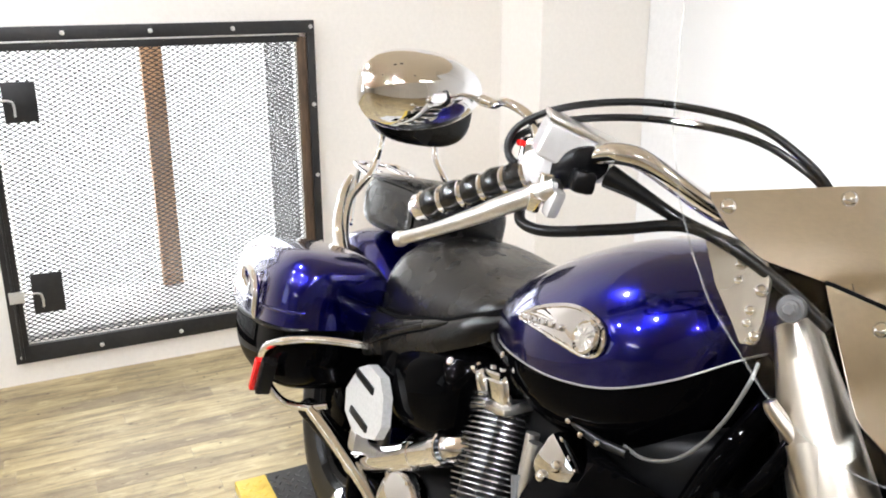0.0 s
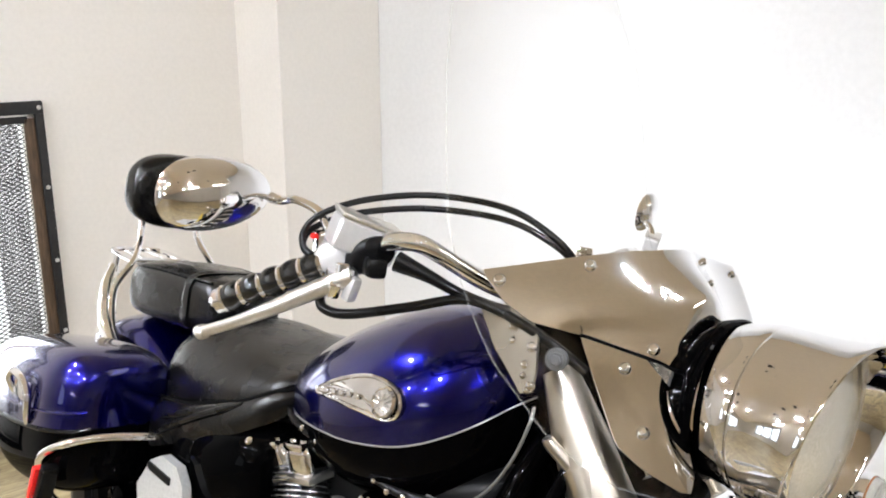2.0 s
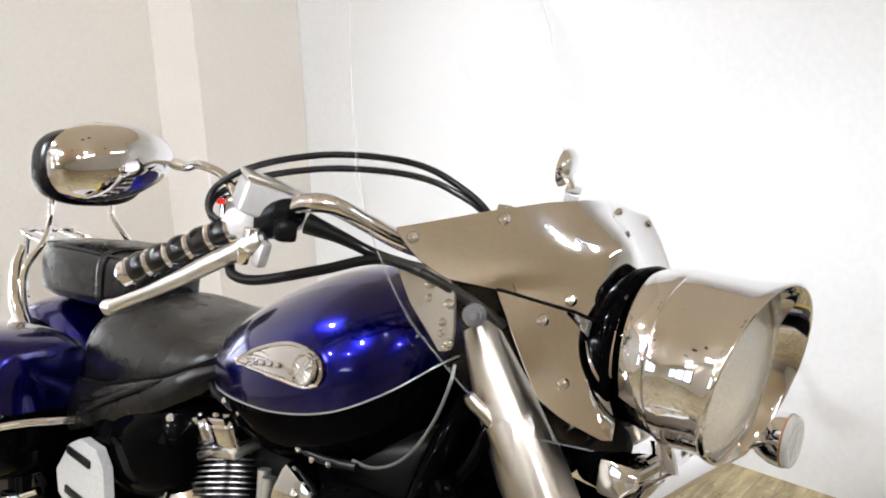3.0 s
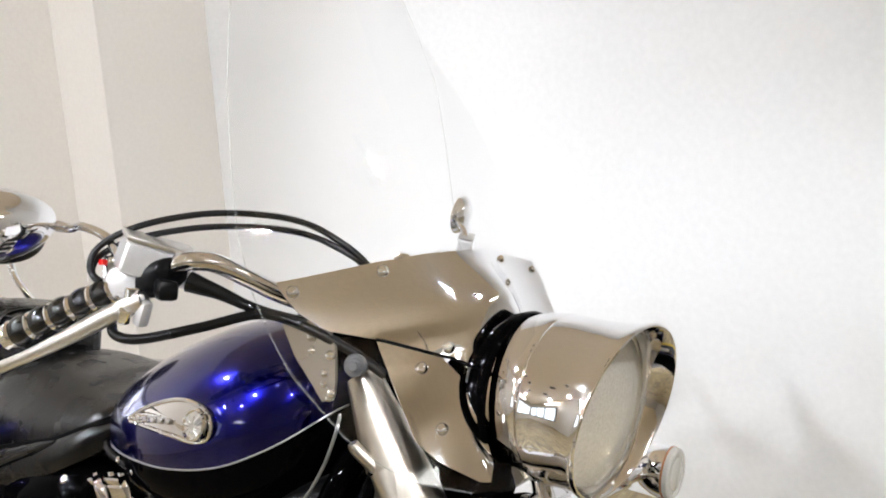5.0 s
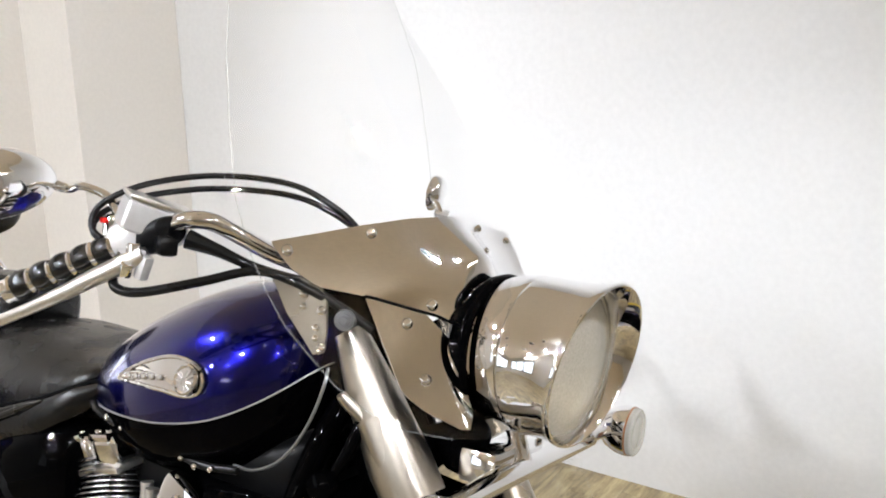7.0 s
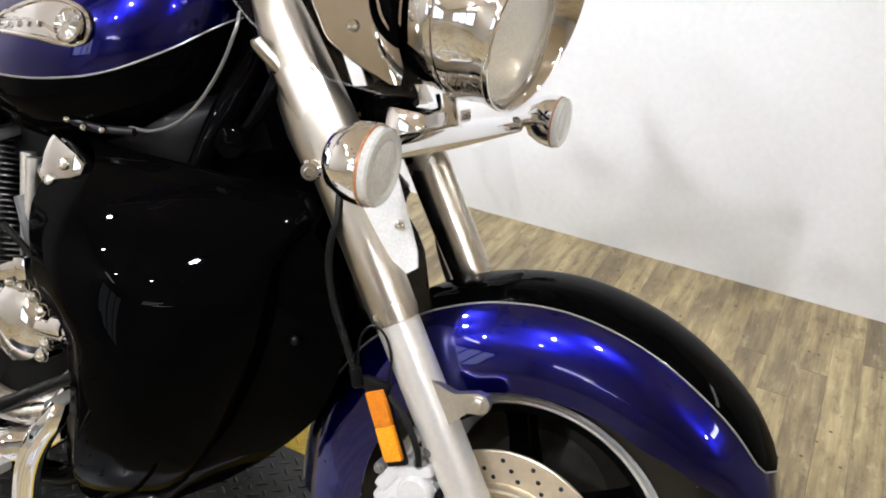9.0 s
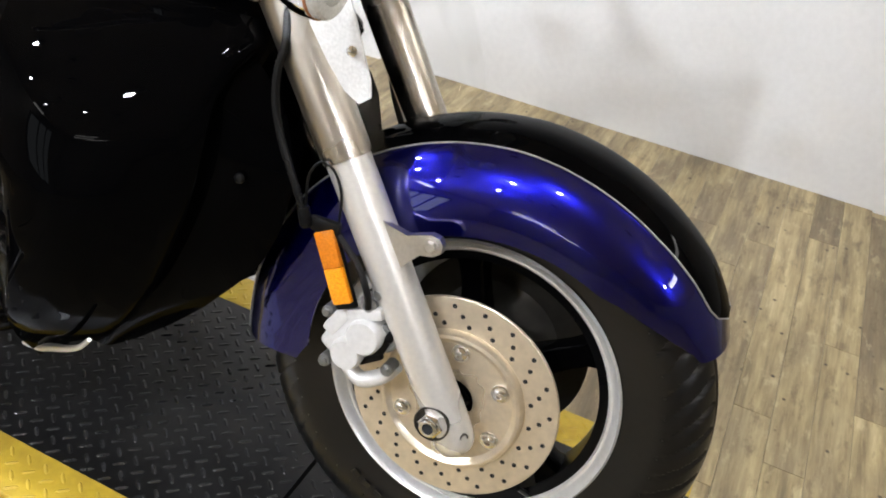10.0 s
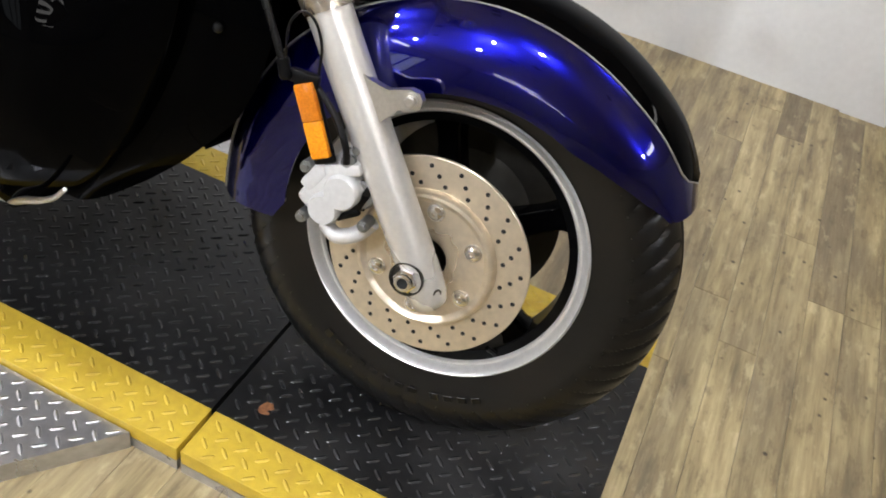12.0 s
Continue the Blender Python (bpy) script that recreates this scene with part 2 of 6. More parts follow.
def wood_material(name):
    """Greyed yellowish oak-look planks: long streaks, smudges and dark knots, each plank a little different."""
    m = bpy.data.materials.new(name)
    m.use_nodes = True
    nt = m.node_tree
    b = nt.nodes["Principled BSDF"]

    def node(kind, **inputs):
        n = nt.nodes.new("ShaderNode" + kind)
        for k, v in inputs.items():
            n.inputs[k].default_value = v
        return n

    geo, info = node("NewGeometry"), node("ObjectInfo")
    far = node("VectorMath")
    far.operation = "SCALE"
    far.inputs[0].default_value = (31.0, 17.0, 5.0)
    nt.links.new(info.outputs["Random"], far.inputs["Scale"])
    add = node("VectorMath")
    nt.links.new(geo.outputs["Position"], add.inputs[0])
    nt.links.new(far.outputs[0], add.inputs[1])
    long = node("Mapping", Scale=(1.0, 11.0, 1.0))
    nt.links.new(add.outputs[0], long.inputs["Vector"])
    smear = node("Mapping", Scale=(1.0, 2.6, 1.0))
    nt.links.new(add.outputs[0], smear.inputs["Vector"])
    streak, smudge, fine = node("TexNoise", Scale=3.2, Detail=6.0, Roughness=0.62), node("TexNoise", Scale=2.1, Detail=5.0), node("TexNoise", Scale=16.0, Detail=6.0)
    nt.links.new(long.outputs[0], streak.inputs["Vector"])
    nt.links.new(smear.outputs[0], smudge.inputs["Vector"])
    nt.links.new(long.outputs[0], fine.inputs["Vector"])
    ramp = node("ValToRGB")
    nt.links.new(streak.outputs[0], ramp.inputs[0])
    el = ramp.color_ramp.elements
    el[0].position, el[0].color = 0.28, (0.152, 0.120, 0.069, 1)
    el[1].position, el[1].color = 0.70, (0.548, 0.457, 0.254, 1)
    mid = el.new(0.5)
    mid.color = (0.380, 0.303, 0.162, 1)

    def mix(kind, fac, a, c):
        x = nt.nodes.new("ShaderNodeMix")
        x.data_type, x.blend_type = "RGBA", kind
        for key, v in ((0, fac), (6, a), (7, c)):
            if isinstance(v, bpy.types.NodeSocket):
                nt.links.new(v, x.inputs[key])
            else:
                x.inputs[key].default_value = v
        return x.outputs[2]

    def span(sock, lo, hi, vlo, vhi):
        r = nt.nodes.new("ShaderNodeMapRange")
        for i, v in enumerate((lo, hi, vlo, vhi)):
            r.inputs[i + 1].default_value = v
        nt.links.new(sock, r.inputs[0])
        return r.outputs[0]

    col = mix("MIX", span(smudge.outputs[0], 0.48, 0.64, 0.0, 0.7), ramp.outputs[0], (0.165, 0.130, 0.090, 1))
    col = mix("MULTIPLY", span(fine.outputs[0], 0.35, 0.65, 0.22, 0.0), col, (0.45, 0.38, 0.30, 1))
    patch = node("Mapping", Scale=(2.2, 5.5, 1.0))
    nt.links.new(add.outputs[0], patch.inputs["Vector"])
    blotch = node("TexNoise", Scale=4.6, Detail=7.0, Roughness=0.7)
    nt.links.new(patch.outputs[0], blotch.inputs["Vector"])
    col = mix("MIX", span(blotch.outputs[0], 0.54, 0.66, 0.0, 0.62), col, (0.125, 0.092, 0.054, 1))
    col = mix("MIX", span(blotch.outputs[0], 0.44, 0.34, 0.0, 0.45), col, (0.60, 0.505, 0.30, 1))
    dots = node("TexVoronoi", Scale=17.0)
    nt.links.new(add.outputs[0], dots.inputs["Vector"])
    col = mix("MIX", span(dots.outputs["Distance"], 0.05, 0.10, 0.9, 0.0), col, (0.035, 0.025, 0.018, 1))
    hsv = node("HueSaturation")
    nt.links.new(span(info.outputs["Random"], 0, 1, 0.93, 1.07), hsv.inputs["Value"])
    nt.links.new(col, hsv.inputs["Color"])
    nt.links.new(hsv.outputs[0], b.inputs["Base Color"])
    nt.links.new(span(smudge.outputs[0], 0.3, 0.7, 0.34, 0.52), b.inputs["Roughness"])
    bp = node("Bump", Distance=0.0006)
    nt.links.new(fine.outputs[0], bp.inputs["Height"])
    nt.links.new(bp.outputs[0], b.inputs["Normal"])
    return m


MAT["wood"] = wood_material("plank_floor_vinyl")
# ---- geometry helpers: each gives (vertices, faces) ----


def join(*pieces):
    vs, fs = [], []
    for v, f in pieces:
        k = len(vs)
        vs += [tuple(p) for p in v]
        fs += [tuple(i + k for i in face) for face in f]
    return vs, fs


def moved(geo, m):
    return [tuple(m @ Vector(p)) for p in geo[0]], geo[1]


def mirrored(geo):
    return [(x, -y, z) for x, y, z in geo[0]], [tuple(reversed(f)) for f in geo[1]]


def spline(points, steps=8, closed=False):
    """Catmull-Rom through the points."""
    p = [np.array(q, float) for q in points]
    n, out = len(p), []
    for i in range(n if closed else n - 1):
        a = p[(i - 1) % n] if closed or i else 2 * p[0] - p[1]
        b, c = p[i], p[(i + 1) % n]
        d = p[(i + 2) % n] if closed or i + 2 < n else 2 * p[-1] - p[-2]
        for k in range(steps):
            t = k / steps
            out.append(0.5 * (2 * b + (c - a) * t + (2 * a - 5 * b + 4 * c - d) * t * t + (3 * b - a - 3 * c + d) * t ** 3))
    if not closed:
        out.append(p[-1])
    return out


def tube(points, r, n=12, steps=6, caps=True, smooth=True, closed=False):
    """A round bar through the points; r a number, or one radius for each point."""
    if isinstance(r, (int, float)):
        r = [r] * len(points)
    q = [(*p, rr) for p, rr in zip(points, r)]
    q = spline(q, steps, closed) if smooth else [np.array(a, float) for a in q]
    pts, rad = [a[:3] for a in q], [a[3] for a in q]
    vs, fs, m = [], [], len(pts)
    ref = None
    for i in range(m):
        if closed:
            t = pts[(i + 1) % m] - pts[i - 1]
        else:
            t = pts[min(i + 1, m - 1)] - pts[max(i - 1, 0)]
        t = t / (np.linalg.norm(t) + 1e-12)
        if ref is None:
            ref = np.array((0, 0, 1.0)) if abs(t[2]) < 0.9 else np.array((1.0, 0, 0))
        u = np.cross(t, ref)
        u /= np.linalg.norm(u) + 1e-12
        ref = np.cross(u, t)
        for k in range(n):
            a = 2 * math.pi * k / n
            vs.append(tuple(pts[i] + rad[i] * (math.cos(a) * u + math.sin(a) * ref)))
    for i in range(m if closed else m - 1):
        j = (i + 1) % m
        for k in range(n):
            l = (k + 1) % n
            fs.append((i * n + k, j * n + k, j * n + l, i * n + l))
    if caps and not closed:
        fs.append(tuple(range(n)))
        fs.append(tuple(reversed(range((m - 1) * n, m * n))))
    return vs, fs


def axes_to(origin, way, up=(0, 0, 1)):
    """A pose whose z axis points along way."""
    z = Vector(way).normalized()
    x = Vector(up).cross(z)
    if x.length < 1e-4:
        x = Vector((1, 0, 0))
    x.normalize()
    y = z.cross(x)
    m = Matrix((x, y, z)).transposed().to_4x4()
    m.translation = origin
    return m


def lathe(profile, origin=(0, 0, 0), way=(0, 0, 1), n=48, caps=True, wobble=None):
    """profile of (along, radius) turned about the line from origin along way."""
    vs, fs, m = [], [], len(profile)
    for a, r in profile:
        for k in range(n):
            w = 2 * math.pi * k / n
            rr = r + (wobble(a, r, w) if wobble else 0)
            vs.append((rr * math.cos(w), rr * math.sin(w), a))
    for i in range(m - 1):
        for k in range(n):
            l = (k + 1) % n
            fs.append((i * n + k, i * n + l, (i + 1) * n + l, (i + 1) * n + k))
    if caps:
        if profile[0][1] > 1e-5:
            fs.append(tuple(reversed(range(n))))
        if profile[-1][1] > 1e-5:
            fs.append(tuple(range((m - 1) * n, m * n)))
    return moved((vs, fs), axes_to(origin, way))


def box(size, bevel=0.0, m=None, segments=2):
    bm = bmesh.new()
    bmesh.ops.create_cube(bm, size=1)
    bmesh.ops.scale(bm, vec=size, verts=bm.verts)
    if bevel:
        bmesh.ops.bevel(bm, geom=bm.edges[:], offset=bevel, segments=segments, affect="EDGES", profile=0.6)
    bm.verts.index_update()
    geo = [tuple(v.co) for v in bm.verts], [tuple(v.index for v in f.verts) for f in bm.faces]
    bm.free()
    return moved(geo, m) if m else geo


def loft(rings, closed=True, caps=True):
    """A skin over rings of equally many points."""
    n = len(rings[0])
    vs = [tuple(p) for ring in rings for p in ring]
    fs = []
    for i in range(len(rings) - 1):
        for k in range(n if closed else n - 1):
            l = (k + 1) % n
            fs.append((i * n + k, (i + 1) * n + k, (i + 1) * n + l, i * n + l))
    if caps and closed:
        fs.append(tuple(range(n)))
        fs.append(tuple(reversed(range((len(rings) - 1) * n, len(rings) * n))))
    return vs, fs


def thick(grid, depth):
    """A sheet from a grid of points, given thickness along its normals."""
    rows, cols = len(grid), len(grid[0])
    g = np.array(grid, float)
    du = np.gradient(g, axis=1)
    dv = np.gradient(g, axis=0)
    nn = np.cross(du, dv)
    nn /= np.linalg.norm(nn, axis=2, keepdims=True) + 1e-12
    back = g - nn * depth
    vs = [tuple(p) for p in g.reshape(-1, 3)] + [tuple(p) for p in back.reshape(-1, 3)]
    k = rows * cols
    fs = []
    for i in range(rows - 1):
        for j in range(cols - 1):
            a, b, c, d = i * cols + j, i * cols + j + 1, (i + 1) * cols + j + 1, (i + 1) * cols + j
            fs.append((a, b, c, d))
            fs.append((d + k, c + k, b + k, a + k))
    edge = [i * cols for i in range(rows)][::-1] + list(range(1, cols)) + [i * cols + cols - 1 for i in range(1, rows)] + [(rows - 1) * cols + j for j in range(cols - 2, 0, -1)]
    for a, b in zip(edge, edge[1:] + edge[:1]):
        fs.append((a, a + k, b + k, b))
    return vs, fs


def super_ring(x, cy, cz, hw, up, down, e=2.4, n=40):
    """An egg-shaped ring in the plane x."""
    out = []
    for k in range(n):
        a = 2 * math.pi * k / n
        c, s = math.cos(a), math.sin(a)
        yy = math.copysign(abs(c) ** (2 / e), c) * hw
        zz = math.copysign(abs(s) ** (2 / e), s) * (up if s > 0 else down)
        out.append((x, cy + yy, cz + zz))
    return out


def body(sections, steps=6, n=40):
    """Rings through rows of (x, cy, cz, hw, up, down, e)."""
    return loft([super_ring(*row, n=n) for row in spline(sections, steps)])


def make(name, geo, mat, parent=None, label="", sharp=35):
    me = bpy.data.meshes.new(name)
    me.from_pydata(geo[0], [], geo[1])
    me.polygons.foreach_set("use_smooth", [sharp > 0] * len(me.polygons))
    if sharp > 0:
        me.set_sharp_from_angle(angle=radians(sharp))
    bm = bmesh.new()
    bm.from_mesh(me)
    bmesh.ops.recalc_face_normals(bm, faces=bm.faces)
    bm.to_mesh(me)
    bm.free()
    me.materials.append(MAT[mat])
    ob = new(name, me)
    ob.parent = parent
    if label:
        tagged(ob, label)
    return ob


def base(name, m=None, **tags):
    ob = new(name)
    ob.empty_display_size = 0.1
    if m:
        ob.matrix_world = m
    return tagged(ob, **tags)


def dome(at, way, r, h=0.5, n=14):
    """A round-headed bolt."""
    prof = [(-r * 0.3, r), (0, r)] + [(r * h * math.sin(a), r * math.cos(a)) for a in (0.4, 0.8, 1.2)] + [(r * h, 0.0005)]
    return lathe(prof, at, way, n)


def hexbolt(at, way, r):
    return join(lathe([(-r * 0.2, r * 1.35), (r * 0.12, r * 1.35)], at, way, 16), lathe([(r * 0.12, r), (r * 0.7, r), (r * 0.85, r * 0.8)], at, way, 6))
# ---- the room ----
def slab(x0, x1, y0, y1, z0, z1, bevel=0.0):
    return box((x1 - x0, y1 - y0, z1 - z0), bevel, Matrix.Translation(((x0 + x1) / 2, (y0 + y1) / 2, (z0 + z1) / 2)))


WEST, SOUTH = -14.0, -4.5
WX0, WX1, WZ0, WZ1 = -0.735, 0.318, 0.105, 1.150
floor = tagged(make("floor", slab(WEST - 0.2, WALL_E + 1.2, SOUTH - 0.2, WALL_N + 0.3, FLOOR - 0.2, FLOOR - 0.006), "wood", sharp=0), "greyed yellow-brown plank floor, dusty and scuffed", "floor", kind="structure")
wall_n = tagged(make("wall_north", join(
    slab(WEST, WX0, WALL_N, WALL_N + 0.45, FLOOR - 0.1, CEIL), slab(WX1, WALL_E + 0.2, WALL_N, WALL_N + 0.02, FLOOR - 0.1, CEIL), slab(WX1 + 0.2, WALL_E + 0.2, WALL_N + 0.02, WALL_N + 0.45, FLOOR - 0.1, CEIL),
    slab(WX0, WX1, WALL_N, WALL_N + 0.02, WZ1, CEIL), slab(WX0, WX1, WALL_N, WALL_N + 0.02, FLOOR - 0.1, WZ0), slab(WX0, WX1 + 0.2, WALL_N + 0.02, WALL_N + 0.45, WZ1, CEIL), slab(WX0, WX1 + 0.2, WALL_N + 0.02, WALL_N + 0.45, FLOOR - 0.1, WZ0)), "wall", sharp=0),
    "cream painted wall with a caged low window", "wall", kind="structure")
tagged(make("wall_east", slab(WALL_E, WALL_E + 0.25, -0.745, WALL_N, FLOOR - 0.1, CEIL), "white", sharp=0), "smooth white painted wall beside the motorcycle", "wall", kind="structure")
tagged(make("wall_east_recess", join(slab(WALL_E + 0.9, WALL_E + 1.1, SOUTH, -0.745, FLOOR - 0.1, CEIL), slab(WALL_E + 0.25, WALL_E + 1.1, -0.745, -0.60, FLOOR - 0.1, CEIL)), "white", sharp=0),
       "white painted wall set back past the corner", "wall", kind="structure")
tagged(make("wall_west", slab(WEST - 0.2, WEST, SOUTH, WALL_N + 0.45, FLOOR - 0.1, CEIL), "tan", sharp=0), "plain pale painted wall", "wall", kind="structure")
tagged(make("wall_south", slab(WEST - 0.2, WALL_E + 1.1, SOUTH - 0.2, SOUTH, FLOOR - 0.1, CEIL), "tan", sharp=0), "plain pale painted wall", "wall", kind="structure")
tagged(make("ceiling", slab(WEST - 0.2, WALL_E + 1.1, SOUTH - 0.2, WALL_N + 0.3, CEIL, CEIL + 0.2), "ceiling", sharp=0), "plain tan ceiling with small lamps", "ceiling", kind="structure")
tagged(make("wall_pier", slab(1.213, WALL_E - 0.002, 2.766, WALL_N - 0.002, FLOOR - 0.05, CEIL - 0.002), "wall", sharp=0), "cream painted square pier in the wall corner", "pier", kind="structure")

# window: steel frame, wood lining, expanded mesh, post, sill
window = base("window_1", Matrix.Translation((0, WALL_N, 0)), label="low window behind black steel cage of expanded metal mesh", category="window", kind="structure")
FX0, FX1, FZ0, FZ1 = -0.785, 0.387, 0.036, 1.216


def bar(x0, x1, z0, z1, y0, y1, bevel=0.002):
    return slab(x0, x1, y0, y1, z0, z1, bevel)


make("frame_top", bar(FX0, FX1, FZ1 - 0.046, FZ1, -0.022, 0.0), "frame_steel", window, "black flat steel frame bar")
make("frame_top_lip", bar(FX0 + 0.05, FX1 - 0.055, FZ1 - 0.078, FZ1 - 0.052, -0.012, 0.02), "frame_steel", window)
make("bright_edge", bar(FX0 + 0.05, FX1 - 0.06, FZ1 - 0.0515, FZ1 - 0.0465, -0.024, 0.0, 0.0008), "pad", window, "bare bright metal edge")
make("frame_bottom", bar(FX0, FX1, FZ0, FZ0 + 0.066, -0.022, 0.0), "frame_steel", window)
make("frame_side", bar(FX1 - 0.030, FX1, FZ0 + 0.066, FZ1 - 0.046, -0.022, 0.0), "frame_steel", window)
make("frame_side", bar(FX0, FX0 + 0.050, FZ0 + 0.066, FZ1 - 0.046, -0.022, 0.0), "frame_steel", window)
make("wood_lining", bar(FX1 - 0.068, FX1 - 0.031, FZ0 + 0.066, FZ1 - 0.06, -0.012, 0.02), "raw_wood", window, "dark worn raw wood lining strip")
make("hinge_rod", tube([(FX0 + 0.026, -0.034, FZ0 + 0.02), (FX0 + 0.026, -0.034, FZ1 - 0.05)], 0.006, smooth=False), "frame_steel", window)
for z0, z1 in ((0.905, 1.040), (0.222, 0.370)):
    plate = make("hinge_plate", bar(-0.700, -0.596, z0, z1, -0.030, -0.022, 0.003), "frame_steel", window, "black steel latch plate")
    make("latch", join(slab(-0.775, -0.725, -0.050, -0.030, (z0 + z1) / 2 - 0.02, (z0 + z1) / 2 + 0.02, 0.004),
                       tube([(-0.73, -0.045, (z0 + z1) / 2 + 0.01), (-0.680, -0.047, (z0 + z1) / 2 + 0.008), (-0.668, -0.047, (z0 + z1) / 2 - 0.008), (-0.668, -0.047, (z0 + z1) / 2 - 0.045)], 0.004, 8)), "pad", plate, "dull grey metal latch")
for x, z in [(-0.491, 1.193), (-0.207, 1.193), (0.080, 1.193), (0.373, 1.193), (-0.77, 1.193), (0.373, 0.901), (0.375, 0.623), (0.375, 0.345), (-0.762, 0.060), (-0.493, 0.060), (-0.204, 0.060), (0.08, 0.060), (0.372, 0.060)]:
    make("bolt", dome((x, -0.022, z), (0, -1, 0), 0.0085, 0.6, 12), "pad", window)


def mesh_panel(x0, x1, z0, z1, y, cw=0.0295, ch=0.0165, w=0.0019):
    """Expanded metal: rows of zigzag strands that meet at their bends."""
    vs, fs = [], []
    cols, rows = int((x1 - x0) / cw), int((z1 - z0) / ch)
    cw, ch = (x1 - x0) / cols, (z1 - z0) / rows
    for r in range(2 * rows):
        k0 = len(vs)
        zc = z0 + ch / 2 * (r + 0.5)
        for k in range(2 * cols + 1):
            up = (k % 2) ^ (r % 2)
            z = zc + (ch / 4 - w * 0.6) * (1 if up else -1)
            x = x0 + cw * k / 2
            vs += [(x, y - w, z + w), (x, y + w, z + w), (x, y + w, z - w), (x, y - w, z - w)]
        for k in range(2 * cols):
            a, b = k0 + 4 * k, k0 + 4 * k + 4
            for i in range(4):
                j = (i + 1) % 4
                fs.append((a + i, b + i, b + j, a + j))
    return vs, fs


tagged(make("wire_mesh", mesh_panel(WX0 - 0.002, WX1 + 0.002, WZ0 - 0.002, WZ1 - 0.01, 0.004), "frame_steel", window, "black expanded metal mesh", sharp=0), kind="stuff")
tagged(make("return_mesh", moved(mesh_panel(0.0, 0.40, WZ0 + 0.05, WZ1 - 0.02, 0), Matrix.Translation((WX1 - 0.012, 0.02, 0)) @ pose(0, 0, 0, 0, 0, 90)), "frame_steel", window, "black expanded metal mesh on the return side", sharp=0), kind="stuff")
make("window_post", slab(-0.200, -0.118, 0.37, 0.42, WZ0 + 0.001, WZ1 - 0.001, 0.004), "post", window, "orange-brown wooden window post")
make("window_sill", slab(WX0 + 0.001, WX1 + 0.199, 0.03, 0.45, WZ0 - 0.004, WZ0 + 0.014, 0.003), "sill", window, "white painted window sill")
make("window_pane", slab(WX0, WX1 + 0.2, 0.435, 0.441, WZ0, WZ1), "acrylic", window).visible_shadow = False
tagged(make("backdrop", slab(-1.6, 1.4, WALL_N + 0.62, WALL_N + 0.64, -0.4, 1.9), "outside", sharp=0), "bright white overcast daylight outside", "backdrop", kind="structure")

# low motorcycle lift: two black diamond plates with yellow borders, a bare wing plate at the side
LX0, LX1, YIN, YFAR, LY0, LY1, GAP = -0.243, 0.405, -0.156, 0.322, -0.337, 2.020, 0.252


def lugs(x0, x1, y0, y1, z, pitch=0.0355, inside=None):
    """Raised lens-shaped lugs: rows half a pitch apart, each row turned the other way and set off by half."""
    vs, fs = [], []
    for i in range(int(2 * (x1 - x0) / pitch) + 1):
        a = radians(50 if i % 2 else -50)
        c, s = math.cos(a), math.sin(a)
        x = x0 + 0.006 + pitch / 2 * i
        for j in range(int((y1 - y0) / pitch) + 1):
            y = y0 + 0.008 + pitch * (j + (0.5 if i % 2 else 0))
            if x > x1 - 0.006 or y > y1 - 0.008 or (inside and not inside(x, y)):
                continue
            k = len(vs)
            l, w, h = 0.0122, 0.0036, 0.0017
            for u, v, q in ((-l, 0, 0), (-l * 0.5, -w, 0), (l * 0.5, -w, 0), (l, 0, 0), (l * 0.5, w, 0), (-l * 0.5, w, 0), (-l * 0.62, 0, h), (l * 0.62, 0, h)):
                vs.append((x + u * c - v * s, y + u * s + v * c, z + q - 0.0001))
            fs += [(k, k + 1, k + 6), (k + 1, k + 2, k + 7, k + 6), (k + 2, k + 3, k + 7), (k + 3, k + 4, k + 7), (k + 4, k + 5, k + 6, k + 7), (k + 5, k, k + 6)]
    return vs, fs


def lift_plate(y0, y1):
    t = base("lift_plate", label="black diamond plate lift deck with yellow painted borders", category="motorcycle lift", group="lift deck plates")
    make("deck", slab(YIN, YFAR, y0, y1, -0.030, 0.0), "plate", t, sharp=0)
    make("border", slab(LX0, YIN, y0, y1, -0.030, 0.0, 0.0015), "yellow", t, "yellow painted border strip")
    make("border", slab(YFAR, LX1, y0, y1, -0.030, 0.0, 0.0015), "yellow", t, "yellow painted border strip")
    make("skirt", join(slab(LX0, LX0 + 0.006, y0, y1, FLOOR, -0.031), slab(LX1 - 0.006, LX1, y0, y1, FLOOR, -0.031), slab(LX0 + 0.007, LX1 - 0.007, y0, y0 + 0.006, FLOOR, -0.031), slab(LX0 + 0.007, LX1 - 0.007, y1 - 0.006, y1, FLOOR, -0.031)), "grey_plate", t, "bare grey metal edge")
    tagged(make("deck_lug", lugs(YIN + 0.004, YFAR - 0.004, y0 + 0.006, y1 - 0.006, 0.0), "lug", t, "raised black tread lugs", sharp=0), kind="stuff")
    tagged(make("border_lug", join(lugs(LX0 + 0.006, YIN - 0.002, y0 + 0.006, y1 - 0.006, 0.0), lugs(YFAR + 0.004, LX1 - 0.006, y0 + 0.006, y1 - 0.006, 0.0)), "yellow", t, "raised yellow tread lugs", sharp=0), kind="stuff")
    return t


